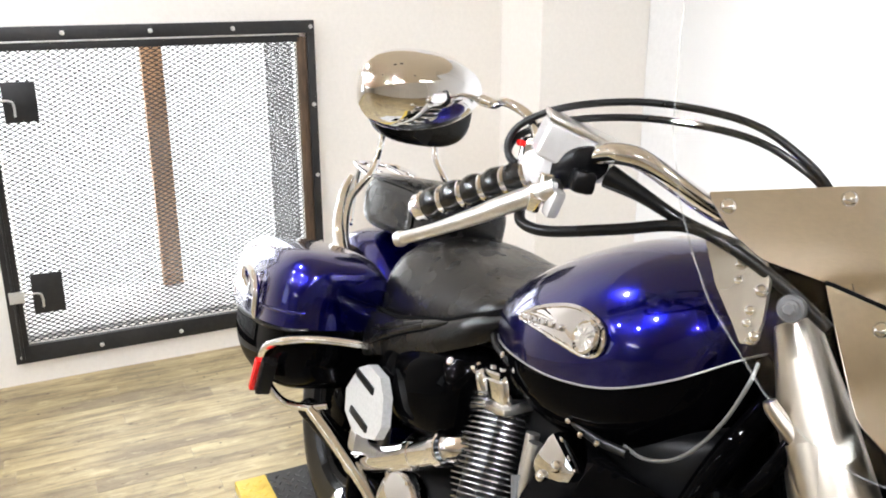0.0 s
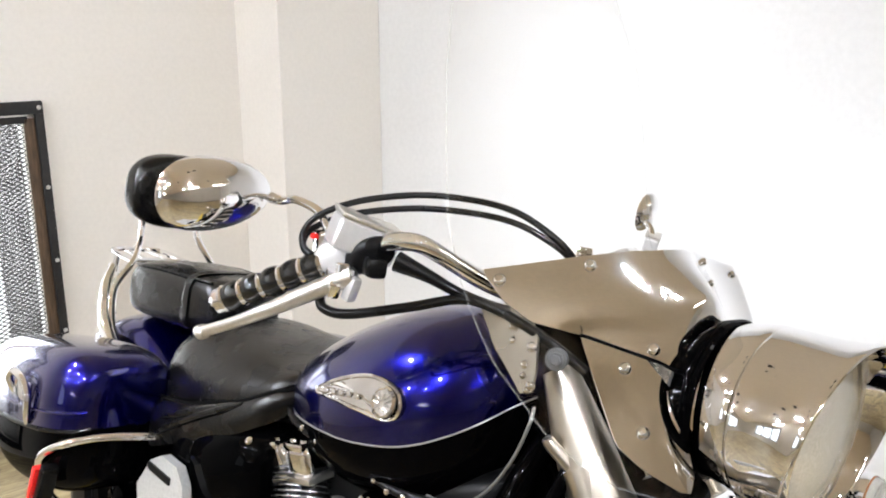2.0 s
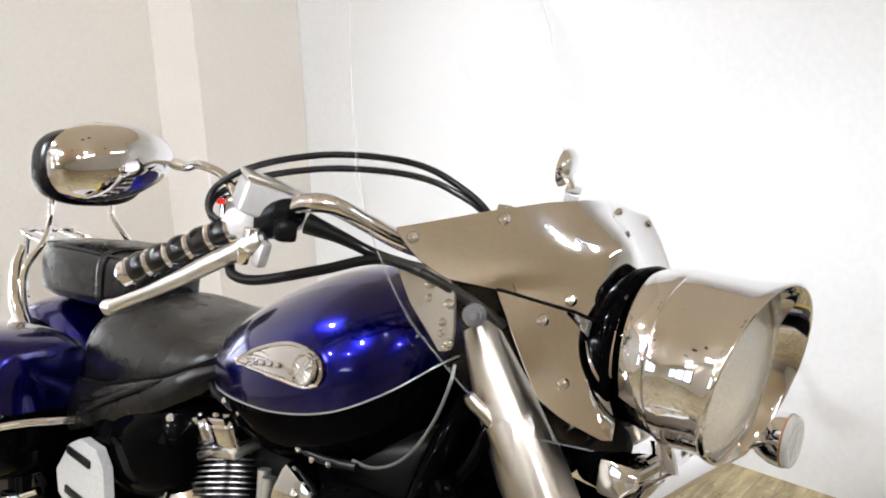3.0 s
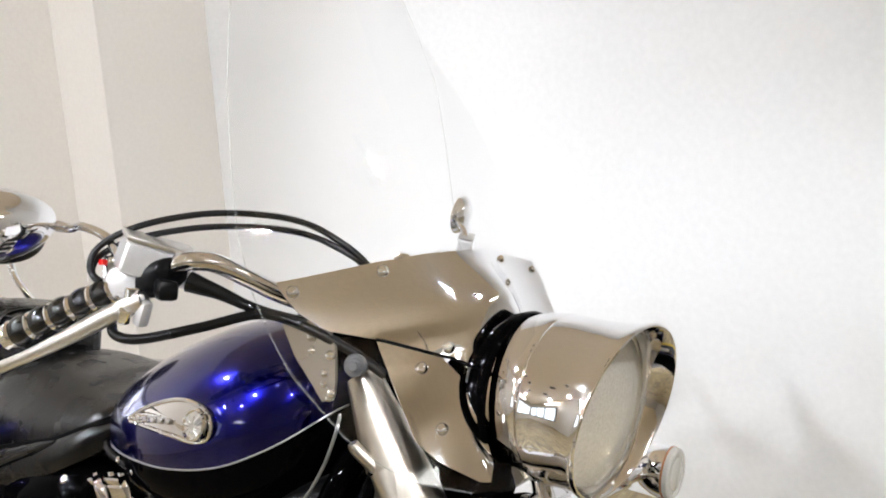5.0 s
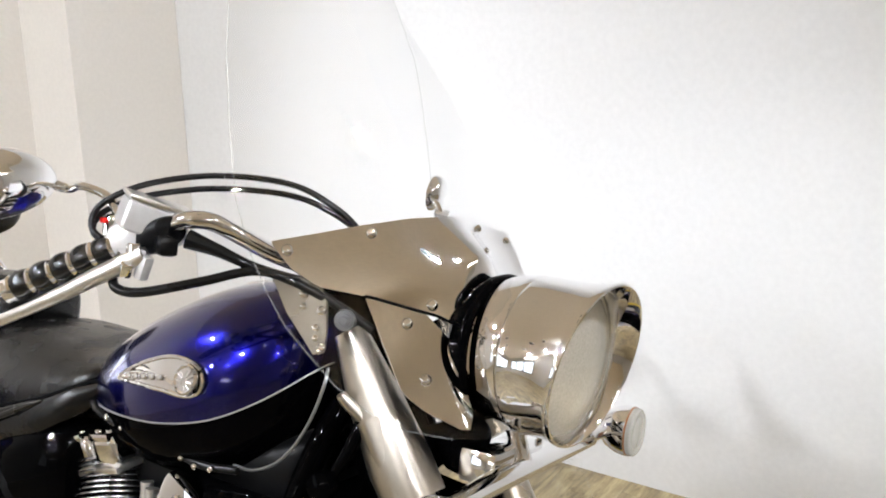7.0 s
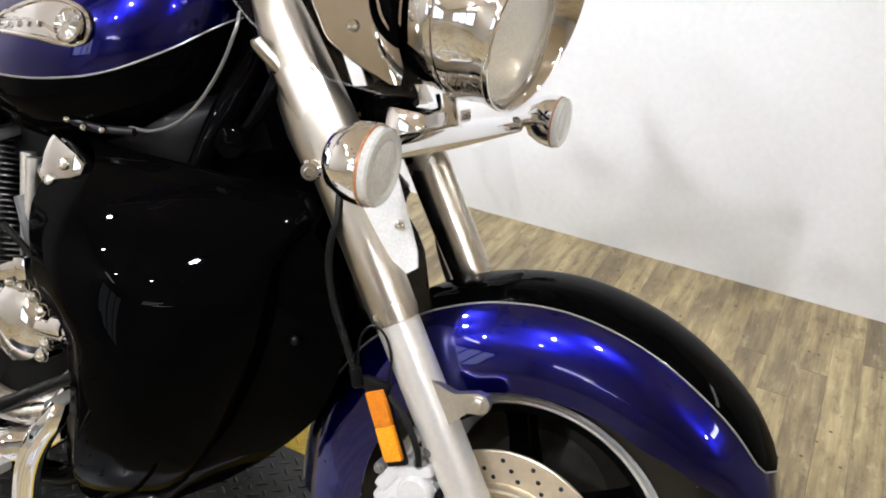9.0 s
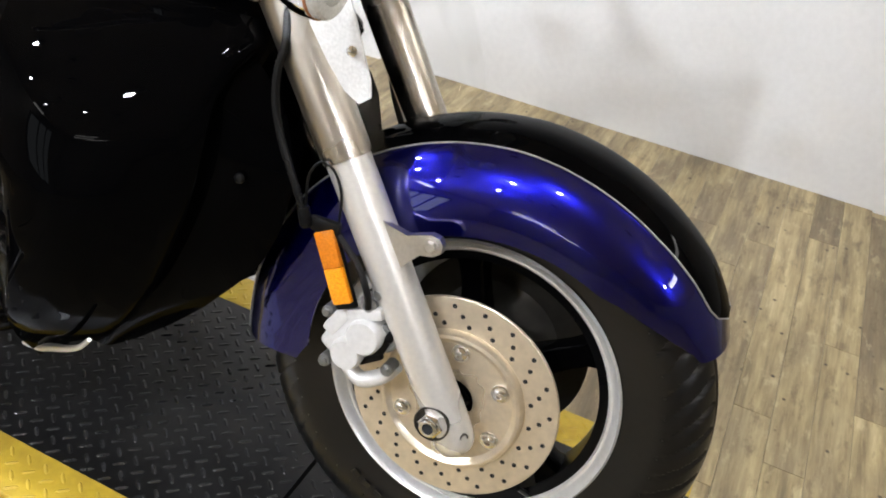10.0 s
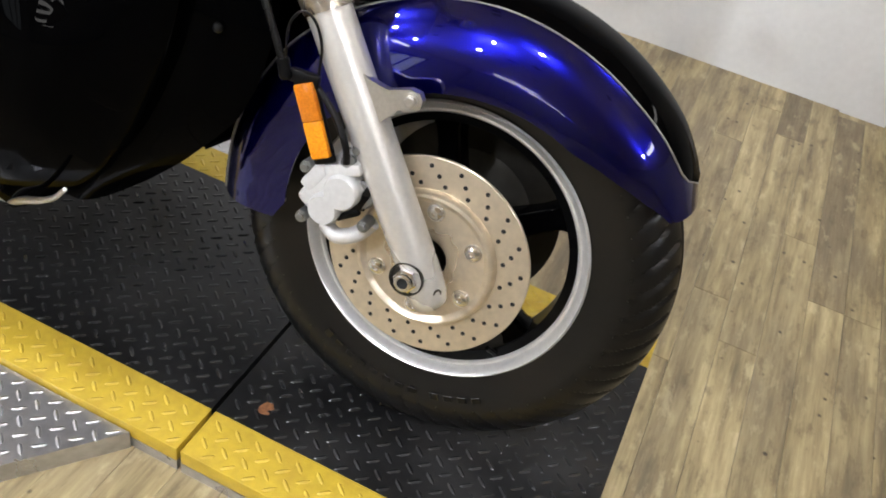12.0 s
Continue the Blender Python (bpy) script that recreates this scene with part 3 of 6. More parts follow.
deck = lift_plate(LY0, GAP - 0.0035)
rng = random.Random(8)
ring = [(-0.112 + 0.012 * (1 + 0.4 * rng.random()) * math.cos(a), 0.186 + 0.009 * (1 + 0.5 * rng.random()) * math.sin(a)) for a in np.linspace(0, 2 * math.pi, 15)[:-1]]
make("rust_spot", ([(x, y, 0.0006) for x, y in ring] + [(x, y, 0.0001) for x, y in ring], [tuple(range(14))] + [(i, (i + 1) % 14, (i + 1) % 14 + 14, i + 14) for i in range(14)]), "rust", deck, "small rust spot", sharp=0)
lift_plate(GAP + 0.0035, LY1)

wing = base("lift_side_plate", label="bare grey aluminium diamond plate wing with slanted end", category="lift plate")
WING = [(LX0 - 0.003, 0.338), (LX0 - 0.003, 1.25), (-0.66, 1.25), (-0.66, 0.668), (-0.385, 0.452)]


def prism(poly, z0, z1):
    n = len(poly)
    return [(x, y, z0) for x, y in poly] + [(x, y, z1) for x, y in poly], [tuple(range(n)), tuple(range(2 * n - 1, n - 1, -1))] + [(i, (i + 1) % n, (i + 1) % n + n, i + n) for i in range(n)]


make("sheet", prism(WING, FLOOR, -0.014), "grey_plate", wing, sharp=0)


def in_wing(x, y):
    return x > -0.65 and y > 0.35 + max(0, (-0.25 - x)) * 0.80


tagged(make("lug", lugs(-0.655, LX0 - 0.008, 0.35, 1.24, -0.014, 0.0355, in_wing), "grey_plate", wing, "raised bare metal tread lugs", sharp=0), kind="stuff")

far_wing = base("lift_side_plate", label="bare grey aluminium diamond plate beyond the lift deck", category="lift plate")
make("sheet", slab(LX1 + 0.004, 0.78, 0.35, 1.25, FLOOR, -0.014, 0.002), "grey_plate", far_wing, sharp=0)
tagged(make("lug", lugs(LX1 + 0.01, 0.775, 0.355, 1.245, -0.014, 0.0355), "grey_plate", far_wing, "raised bare metal tread lugs", sharp=0), kind="stuff")

# a bright shop window in the long north wall behind the camera, which the paint and chrome mirror
shop = base("window_2", label="wide bright shop window with dark frame in the cream wall", category="window", kind="structure")
for k in range(3):
    x0 = -8.6 + 1.35 * k
    make("window_pane", slab(x0, x0 + 1.22, WALL_N - 0.012, WALL_N - 0.002, 0.70, 2.10), "daylight_pane", shop, sharp=0)
make("window_frame", join(slab(-8.73, -4.54, WALL_N - 0.05, WALL_N - 0.002, 0.60, 0.695), slab(-8.73, -4.54, WALL_N - 0.05, WALL_N - 0.002, 2.105, 2.20), *[slab(x, x + 0.12, WALL_N - 0.05, WALL_N - 0.002, 0.696, 2.104) for x in (-8.73, -7.375, -6.025, -4.67)]), "frame_steel", shop, "dark window frame", sharp=0)
dev = base("wall_sensor", Matrix.Translation((1.04, WALL_N, 1.845)), label="small grey plastic sensor box on the cream wall", category="sensor")
make("sensor_box", box((0.085, 0.06, 0.15), 0.012, Matrix.Translation((0, -0.0315, 0))), "grey_plastic", dev)
make("sensor_foot", box((0.07, 0.045, 0.02), 0.008, Matrix.Translation((0, -0.032, -0.080))), "satin", dev, "rounded grey lower cap")

# small lamps on the ceiling, each with its own beam
LAMPS = [  # place, aim, watts, cone; without a beam the lamp is only a small bulb
    ((-1.50, 1.62), (1.736, 1.05, 1.00), 118, 48), ((-1.15, 2.22), (0.2, 0.9, 0.3), 150, 95), ((-2.30, 2.40), (-0.4, 1.4, 0.0), 90, 110), ((-2.05, 1.50), (1.0, 3.0, 0.9), 130, 90),
    ((-2.35, 0.65), (0.0, 0.6, 0.6), 195, 52), ((-1.50, -0.12), (0.05, -0.05, 0.15), 105, 40), ((-3.90, 2.30), (-0.5, 1.5, 0.0), 80, 120), ((-3.85, 1.10), (-0.8, 2.0, 0.0), 70, 120),
    # the one at x -8 is an added, unseen lamp that brightens the far room
    ((-1.00, -1.30), (0.6, 3.05, 1.2), 250, 62), ((0.46, -1.12), (1.0, 0.45, 0.0), 128, 60), ((-2.40, -2.40), (-1.0, -1.0, 0.0), 80, 125), ((-8.0, 0.4), (-8.0, 0.5, 0.0), 260, 140),
    ((-3.85, 0.50), None, 0, 0), ((-3.05, 0.02), None, 0, 0), ((-0.30, 0.58), None, 0, 0), ((-0.05, 0.60), None, 0, 0), ((-3.10, 1.75), None, 0, 0), ((-5.2, 1.4), None, 0, 0), ((-5.2, 0.2), None, 0, 0)]
for (x, y), aim, watts, cone in LAMPS:
    lamp = base("ceiling_spot", Matrix.Translation((x, y, CEIL)), label="small round warm ceiling spotlight, switched on", category="ceiling light", group="ceiling spotlights")
    make("housing", lathe([(-0.10, 0.058), (-0.10, 0.064), (-0.02, 0.064), (0.0, 0.04)], n=20), "black_part", lamp)
    make("bulb", lathe([(-0.094, 0.0005), (-0.098, 0.055), (-0.09, 0.057)], n=20), "bulb", lamp, "bright warm bulb face")
    if aim:
        spot_lamp("spot_beam", (x, y, CEIL - 0.13), aim, watts, cone, 0.7, 0.04)
for x, y, turn in ((-4.3, 2.6, 0), (-9.4, 1.0, 80), (-10.6, 1.2, 80), (-11.8, 0.4, 80), (-1.0, -2.2, 0), (1.58, -2.2, 0)):
    tl = base("tube_light", Matrix.Translation((x, y, CEIL - 0.35)) @ pose(0, 0, 0, 0, 0, turn), label="long white fluorescent tube light hung under the ceiling", category="ceiling light", group="tube lights")
    make("housing", slab(-0.64, 0.64, -0.05, 0.05, 0.02, 0.06, 0.01), "sill", tl)
    make("tube", tube([(-0.6, 0, -0.02), (0.6, 0, -0.02)], 0.038, 14, smooth=False), "tube_light", tl, "glowing white tube")
    for hx in (-0.5, 0.5):
        make("hanger", tube([(hx, 0, 0.06), (hx, 0, 0.35)], 0.003, 6, smooth=False), "frame_steel", tl)
# ---- the motorcycle: x forward, y to its left, z up from the front tyre's foot; it leans on its stand ----
HEADING, LEAN_LEFT = -87.89, 12.41
bike = base("motorcycle", pose(0, 0, 0, 0, 0, HEADING) @ pose(0, 0, 0, -LEAN_LEFT, 0, 0), label="dark blue and black touring motorcycle leaning on its stand", category="motorcycle")
SKEW = Matrix.Translation((-0.5, 0, 0)) @ pose(0, 0, 0, 0, 0, -1.4) @ Matrix.Translation((0.5, 0, 0))


def P(name, geo, mat, parent=None, label="", sharp=35):
    return make(name, geo, mat, parent or bike, label, sharp)


def T(name, geo, mat, parent=None, label="", sharp=35):
    """A part of the main body, which points a trifle beside the front wheel."""
    return make(name, moved(geo, SKEW), mat, parent or bike, label, sharp)




def tread(a, r, w):
    """Slanted grooves cut into the tyre's shoulders."""
    if r < 0.264:
        return 0.0014 if abs(r - 0.232) < 0.004 or abs(r - 0.262) < 0.004 else 0
    q = (r - 0.262) / 0.061
    p = (w * 56 / (2 * math.pi) + q * 1.7 + (0.5 if a > 0 else 0)) % 1
    deep = 0.0085 if 0.06 < q < 0.94 and p < 0.19 else 0
    if abs(abs(a) - 0.008) < 0.0022:
        deep = 0.006
    return -deep


def tyre_profile(half=0.055, r=0.323, bead=0.208):
    out = []
    for k in range(49):
        s = -1 + 2 * k / 48
        a = s * 1.95
        y = half * 1.05 * math.sin(max(-1.57, min(1.57, a))) if abs(a) < 1.57 else math.copysign(half * 1.05 - (abs(a) - 1.57) * 0.03, a)
        rr = 0.262 + (r - 0.262) * math.cos(min(abs(a), 1.57)) ** 0.85 if abs(a) < 1.57 else 0.262 - (abs(a) - 1.57) * 0.142
        out.append((y, rr))
    return out


def wheel(cx, cz, metal="rim"):
    c = (cx, 0, cz)
    rim = P("front_wheel" if cx > -0.5 else "rear_wheel", join(*[lathe([(k * 0.032, 0.1880), (k * 0.036, 0.1895), (k * 0.0385, 0.1920), (k * 0.0385, 0.1950), (k * 0.042, 0.1985), (k * 0.048, 0.2010), (k * 0.0525, 0.2065), (k * 0.049, 0.2095), (k * 0.045, 0.2040), (k * 0.040, 0.1990)], c, (0, 1, 0), 96, caps=False) for k in (-1, 1)]), metal, None, "cast wheel with polished rim and black spokes" if metal == "rim" else "black cast rear wheel")
    P("rim_barrel", lathe([(-0.035, 0.1895), (-0.025, 0.182), (0.025, 0.182), (0.035, 0.1895), (0.030, 0.176), (-0.030, 0.176), (-0.035, 0.1895)], c, (0, 1, 0), 96, caps=False), "barrel", rim, "black painted rim barrel")
    P("tyre", lathe(tyre_profile(), c, (0, 1, 0), 896, caps=False, wobble=tread), "rubber", rim, "worn black tyre with slanted tread grooves", 60)
    P("hub", lathe([(-0.07, 0.035), (-0.065, 0.05), (0.065, 0.05), (0.07, 0.035)], c, (0, 1, 0), 40), "black", rim, "black painted hub")
    for k in range(5):
        a = radians(72 * k + 33)
        m = Matrix.Translation(c) @ Matrix.Rotation(-a, 4, "Y")
        spoke = [loft([[(x, -hw, -hz), (x, -hw * 0.8, -hz - 0.003), (x, hw * 0.8, -hz - 0.003), (x, hw, -hz), (x, hw, hz), (x, hw * 0.8, hz + 0.003), (x, -hw * 0.8, hz + 0.003), (x, -hw, hz)] for x, hw, hz in ((0.045, 0.030, 0.020), (0.09, 0.026, 0.0145), (0.14, 0.023, 0.012), (0.165, 0.024, 0.014), (0.183, 0.028, 0.022))])]
        P("spoke", moved(join(*spoke), m), "black", rim)
    P("rim_valve", tube([(cx + 0.12, -0.03, cz - 0.145), (cx + 0.105, -0.045, cz - 0.13)], 0.004), "black_part", rim)
    return rim


front_wheel = wheel(0, 0.323)


DISC_X = -0.007


def disc(side):
    y = 0.092 * side
    w = (0, side, 0)
    # the far disc and carrier are coloured dark for the shade on them
    d = P("brake_disc", lathe([(-0.0025, 0.099), (0.0025, 0.099), (0.0025, 0.1435), (0.0018, 0.1445), (-0.0025, 0.1445), (-0.0025, 0.099)], (DISC_X, y, 0.323), w, 96, caps=False), "steel" if side < 0 else "shaded_steel", front_wheel, "drilled steel brake disc")
    P("disc_carrier", lathe([(-0.012, 0.030), (0.004, 0.030), (0.006, 0.045), (0.009, 0.0845), (0.0125, 0.0880), (0.0148, 0.0920), (0.0140, 0.0960), (0.0095, 0.0990), (0.003, 0.1002), (-0.002, 0.1004), (-0.006, 0.088), (-0.012, 0.05), (-0.012, 0.030)], (DISC_X, y, 0.323), w, 72, caps=False), "steel" if side < 0 else "shaded_steel", front_wheel, "smooth metal disc carrier")
    for k in range(6):
        a = radians(91 + 60 * k)
        P("bolt", lathe([(-0.006, 0.0128), (0.0012, 0.0128), (0.0020, 0.0120), (0.0022, 0.0098), (0.0050, 0.0090), (0.0066, 0.0068), (0.0070, 0.0042), (0.0040, 0.0036), (0.0040, 0.0004)], (DISC_X + 0.0725 * math.cos(a), y + side * 0.0090, 0.323 + 0.0725 * math.sin(a)), w, 20), "chrome", front_wheel, "round silver bolt on a washer")
    # no real bores: dark caps on the disc paint their inner shade
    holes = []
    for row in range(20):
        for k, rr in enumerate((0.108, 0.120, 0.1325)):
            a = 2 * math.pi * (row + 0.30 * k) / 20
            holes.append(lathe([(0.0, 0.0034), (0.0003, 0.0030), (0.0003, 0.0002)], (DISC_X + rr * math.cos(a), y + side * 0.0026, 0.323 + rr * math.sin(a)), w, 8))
    tagged(P("drilled_hole", join(*holes), "hole", front_wheel, "rows of small dark caps for the shade in drilled holes"), kind="stuff")


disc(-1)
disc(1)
for k in range(12):
    a = radians(238 + 5.2 * k + (3 if k > 7 else 0))
    m = Matrix.Translation((0.246 * math.cos(a), -0.0568, 0.323 + 0.246 * math.sin(a))) @ Matrix.Rotation(-a, 4, "Y") @ Matrix.Rotation(radians(9), 4, "Z")
    P("sidewall_bar", box((0.011 if k not in (0, 8) else 0.014, 0.0022, 0.0135), 0.0008, m, 1), "rubber", front_wheel)
front_wheel.matrix_local = Matrix.Translation((-0.005, 0.010, 0.005))

RAKE = 0.665


def leg_at(z, y, ahead=0.0):
    return (-(z - 0.323) * RAKE + ahead, y, z)


LEG = Vector((-RAKE, 0, 1)).normalized()
for side in (-1, 1):
    y = 0.128 * side
    leg = P("fork_leg", tube([leg_at(0.286, y), leg_at(0.290, y), leg_at(0.303, y), leg_at(0.335, y), leg_at(0.38, y), leg_at(0.625, y), leg_at(0.630, y)], [0.012, 0.021, 0.0265, 0.028, 0.0278, 0.0285, 0.0285], 28, 4), "leg", None, "pale satin fork leg", 50)
    P("fork_cover", tube([leg_at(0.626, y), leg_at(0.632, y), leg_at(0.80, y), leg_at(0.90, y)], [0.0305, 0.0315, 0.033, 0.034], 28, 3), "soft_chrome", leg, "polished chrome fork cover")
    P("axle_recess", lathe([(-0.004, 0.0235), (0.0035, 0.0235), (0.0035, 0.0215), (0.0005, 0.0205), (0.0005, 0.002)], (-0.013, y + side * 0.025, 0.328), (0, side, 0), 28), "shaded_steel", leg, "dark round axle recess")
    P("axle_nut", join(lathe([(0.0, 0.0165), (0.009, 0.0165), (0.0105, 0.0145)], (-0.013, y + side * 0.025, 0.328), (0, side, 0), 6), lathe([(0.010, 0.0125), (0.015, 0.0120), (0.016, 0.0105), (0.016, 0.0075), (0.006, 0.0070)], (-0.013, y + side * 0.025, 0.328), (0, side, 0), 24, caps=False)), "chrome", leg, "chrome hex axle nut")
    # a dark plug paints the shade inside the hollow axle
    P("axle_bore", lathe([(0.0, 0.0072), (0.0112, 0.0072), (0.0112, 0.0005)], (-0.013, y + side * 0.025, 0.328), (0, side, 0), 20), "hole", leg, "dark cap for the shade in the hollow axle end")
    P("pinch_bolt", lathe([(-0.004, 0.0062), (0.002, 0.0062), (0.002, 0.004), (-0.002, 0.0035), (-0.002, 0.0005)], (0.028, y + side * 0.014, 0.318), (0.75, side * 0.6, 0.1), 14), "shaded_steel", leg, "dark recessed pinch bolt")
    P("pinch_boss", box((0.022, 0.03, 0.05), 0.008, Matrix.Translation((0.012, y, 0.318)) @ Matrix.Rotation(radians(-30), 4, "Y")), "leg", leg)
    # bracket from the leg to the fender
    br = prism([(-0.170, 0.585), (-0.125, 0.560), (-0.098, 0.555), (-0.070, 0.5655), (-0.058, 0.564), (-0.052, 0.556), (-0.053, 0.546), (-0.062, 0.539), (-0.078, 0.536), (-0.092, 0.520), (-0.105, 0.505), (-0.13, 0.50)], -0.006, 0.006)
    br = moved(br, Matrix(((1, 0, 0, 0), (0, 0, -1, y + side * 0.010), (0, 1, 0, 0), (0, 0, 0, 1))))
    P("fender_bracket", join(br, hexbolt((-0.066, y + side * 0.017, 0.552), (0, side, 0), 0.0075)), "satin", leg, "cast fender bracket with bolt")
    # caliper behind the leg
    lobes = [lathe([(-0.010, r), (0.008, r), (0.012, r * 0.9), (0.0125, 0.001)], (x, y + side * 0.026, z), (0, side, 0), 28) for x, z, r in ((-0.122, 0.412, 0.0235), (-0.141, 0.381, 0.021))]
    cal = P("brake_caliper", join(box((0.062, 0.050, 0.088), 0.013, Matrix.Translation((-0.140, y - 0.002 * side, 0.400)) @ Matrix.Rotation(radians(30), 4, "Y"), 3),
                                  box((0.030, 0.036, 0.060), 0.009, Matrix.Translation((-0.130, y + 0.016 * side, 0.397)) @ Matrix.Rotation(radians(30), 4, "Y"), 3)), "caliper", leg, "pale grey brake caliper")
    for lobe in lobes:
        P("piston_cap", lobe, "caliper", cal)
    P("caliper_arm", join(tube([(-0.148, y, 0.345), (-0.125, y + 0.004 * side, 0.336), (-0.100, y, 0.348), (-0.082, y, 0.372)], [0.010, 0.011, 0.011, 0.010], 14)), "caliper", cal, "curved caliper bracket arm")
    P("caliper_bridge", join(box((0.020, 0.030, 0.052), 0.006, Matrix.Translation((-0.163, y + 0.010 * side, 0.418)) @ Matrix.Rotation(radians(30), 4, "Y")), box((0.050, 0.020, 0.016), 0.005, Matrix.Translation((-0.128, y + 0.020 * side, 0.440)) @ Matrix.Rotation(radians(-20), 4, "Y"))), "caliper", cal, "ribbed caliper bridge")
    P("caliper_gap", join(box((0.012, 0.010, 0.046), 0.003, Matrix.Translation((-0.098, y + 0.016 * side, 0.404)) @ Matrix.Rotation(radians(22), 4, "Y")), box((0.034, 0.010, 0.010), 0.003, Matrix.Translation((-0.112, y + 0.017 * side, 0.379)) @ Matrix.Rotation(radians(-35), 4, "Y"))), "black_part", cal, "black brake pad edge")
    P("piston_body", lathe([(-0.030, 0.019), (0.010, 0.019), (0.013, 0.016), (0.013, 0.001)], (-0.100, y + 0.006 * side, 0.412), (0, side, 0), 24), "dull_trim", cal, "dark inner piston housing")
    P("bleed_nipple", join(lathe([(-0.006, 0.0055), (0.006, 0.0055), (0.008, 0.004), (0.018, 0.0035), (0.020, 0.001)], (-0.160, y + 0.018 * side, 0.452), (-0.3, 0.2 * side, 1), 12), lathe([(-0.008, 0.0095), (0.0, 0.0095), (0.003, 0.006)], (-0.124, y + 0.026 * side, 0.452), (0, side, 0.2), 16)), "dull_trim", cal, "dull banjo bolt and nipple")
    P("caliper_hose", tube([(-0.124, y + 0.030 * side, 0.452), (-0.128, y + 0.034 * side, 0.475), (-0.150, y + 0.030 * side, 0.505), (-0.185, y + 0.028 * side, 0.535)], 0.0046, 10), "hose", cal, "black hose into the caliper")
    P("caliper_mount", box((0.03, 0.02, 0.085), 0.007, Matrix.Translation((-0.118, y - 0.004 * side, 0.465)) @ Matrix.Rotation(radians(-25), 4, "Y")), "caliper", cal)
    for bx, bz in ((-0.180, 0.422), (-0.174, 0.352), (-0.088, 0.372), (-0.116, 0.47)):
        P("caliper_bolt", join(lathe([(-0.022, 0.0085), (0.0, 0.0085), (0.001, 0.006)], (bx, y + side * 0.020, bz), (0, side, 0), 14), hexbolt((bx, y + side * 0.021, bz), (0, side, 0), 0.0058)), "dull_trim", cal)
    # amber reflector on a dark bracket
    d = Vector((-0.040, 0, 0.080)).normalized()
    mid = Vector((-0.175, y + side * 0.030, 0.492))
    m = axes_to(mid, d, (0, 1, 0))
    rf = P("reflector_bracket", box((0.029, 0.008, 0.112), 0.003, m), "black_part", leg, "black reflector bracket")
    # both halves are one amber; the upper's dimmer reflection is in its colour
    for k, mat in ((-1, "orange"), (1, "orange_dimmed")):
        P("reflector", box((0.0255, 0.010, 0.0465), 0.002, Matrix.Translation((0, side * 0.006, 0)) @ m @ Matrix.Translation((0, 0, 0.0236 * k))), mat, rf, "amber side reflector" if k < 0 else "amber reflector half, coloured darker for its weaker reflection")

# fender: a deep skirted arc, black centre band with a pinstripe
R_CROWN = 0.369


def fender_edge(t):
    """Radius of the skirt's lower edge at the angle t (degrees from ahead, upwards)."""
    return float(np.interp(t, [33, 36, 39, 48, 59, 71, 85, 98, 116, 140, 160, 178, 185], [0.318, 0.310, 0.298, 0.277, 0.257, 0.252, 0.246, 0.241, 0.236, 0.238, 0.232, 0.224, 0.240]))


def fender_point(t, s, lift=0.0):
    """s runs from -1 (edge of the right skirt) over the crown (0) to 1."""
    a = radians(t)
    hw = float(np.interp(t, [33, 37, 46, 62, 120, 150, 185], [0.080, 0.084, 0.098, 0.103, 0.103, 0.100, 0.094]))
    crown = R_CROWN + float(np.interp(t, [33, 38, 48, 90, 140, 170, 185], [-0.022, -0.016, -0.008, 0.002, -0.002, -0.012, -0.018]))
    side = abs(s)
    u = side * math.pi / 2
    e = 2 / 2.5
    y, r = hw * math.sin(u) ** e, fender_edge(t) + (crown - fender_edge(t)) * max(0.0, math.cos(u)) ** e
    r += lift
    y += lift * 0.5 * (side > 0.3)
    return (r * math.cos(a), math.copysign(y, s), 0.323 + r * math.sin(a))


ts = np.linspace(33, 185, 66)
ss = np.linspace(-1, 1, 45)
fender = P("front_fender", thick([[fender_point(t, s) for t in ts] for s in ss], -0.003), "blue", None, "dark blue metallic front fender", 60)


def band_half(t):
    return 0.425 * math.sqrt(max(0.0, 1 - ((43 - t) / 6) ** 2)) if t < 43 else (0.425 if t < 150 else 0.425 - 0.15 * (t - 150) / 46)


tb = np.linspace(37.2, 184.6, 62)
P("centre_band", thick([[fender_point(t, s * max(band_half(t), 0.01), 0.0012) for t in tb] for s in np.linspace(-1, 1, 15)], -0.0011), "black", fender, "gloss black centre band", 60)
P("pinstripe", join(tube([fender_point(t, -max(band_half(t), 0.008), 0.001) for t in tb], 0.0012, 6, 1), tube([fender_point(t, max(band_half(t), 0.008), 0.001) for t in tb], 0.0012, 6, 1)), "pin", fender, "thin silver pinstripe")


# windshield and its chrome panels share one bowed surface
def shield(y, z, off=0.0):
    c = float(np.interp(z, [1.19, 1.46], [0.06, 0.13]))
    slope = float(np.interp(z, [1.19, 1.46], [0.90, 0.75]))
    turn = float(np.interp(z, [1.10, 1.28, 1.38, 1.46, 1.55], [1, 0.75, 0.5, 0.22, 0])) if y > 0 else 0
    return (-0.345 - 0.55 * (z - 1.16) - math.sqrt((slope * y) ** 2 + c * c) + c - 0.025 + off + 2.0 * y * y * turn, y, z + 0.14 * y * turn)


def shield_sheet(zs, lo, hi, off, depth, n=24):
    """Rows over zs; lo and hi give the y limits of each row."""
    return thick([[shield(lo(z) + (hi(z) - lo(z)) * k / n, z, off) for k in range(n + 1)] for z in zs], depth)


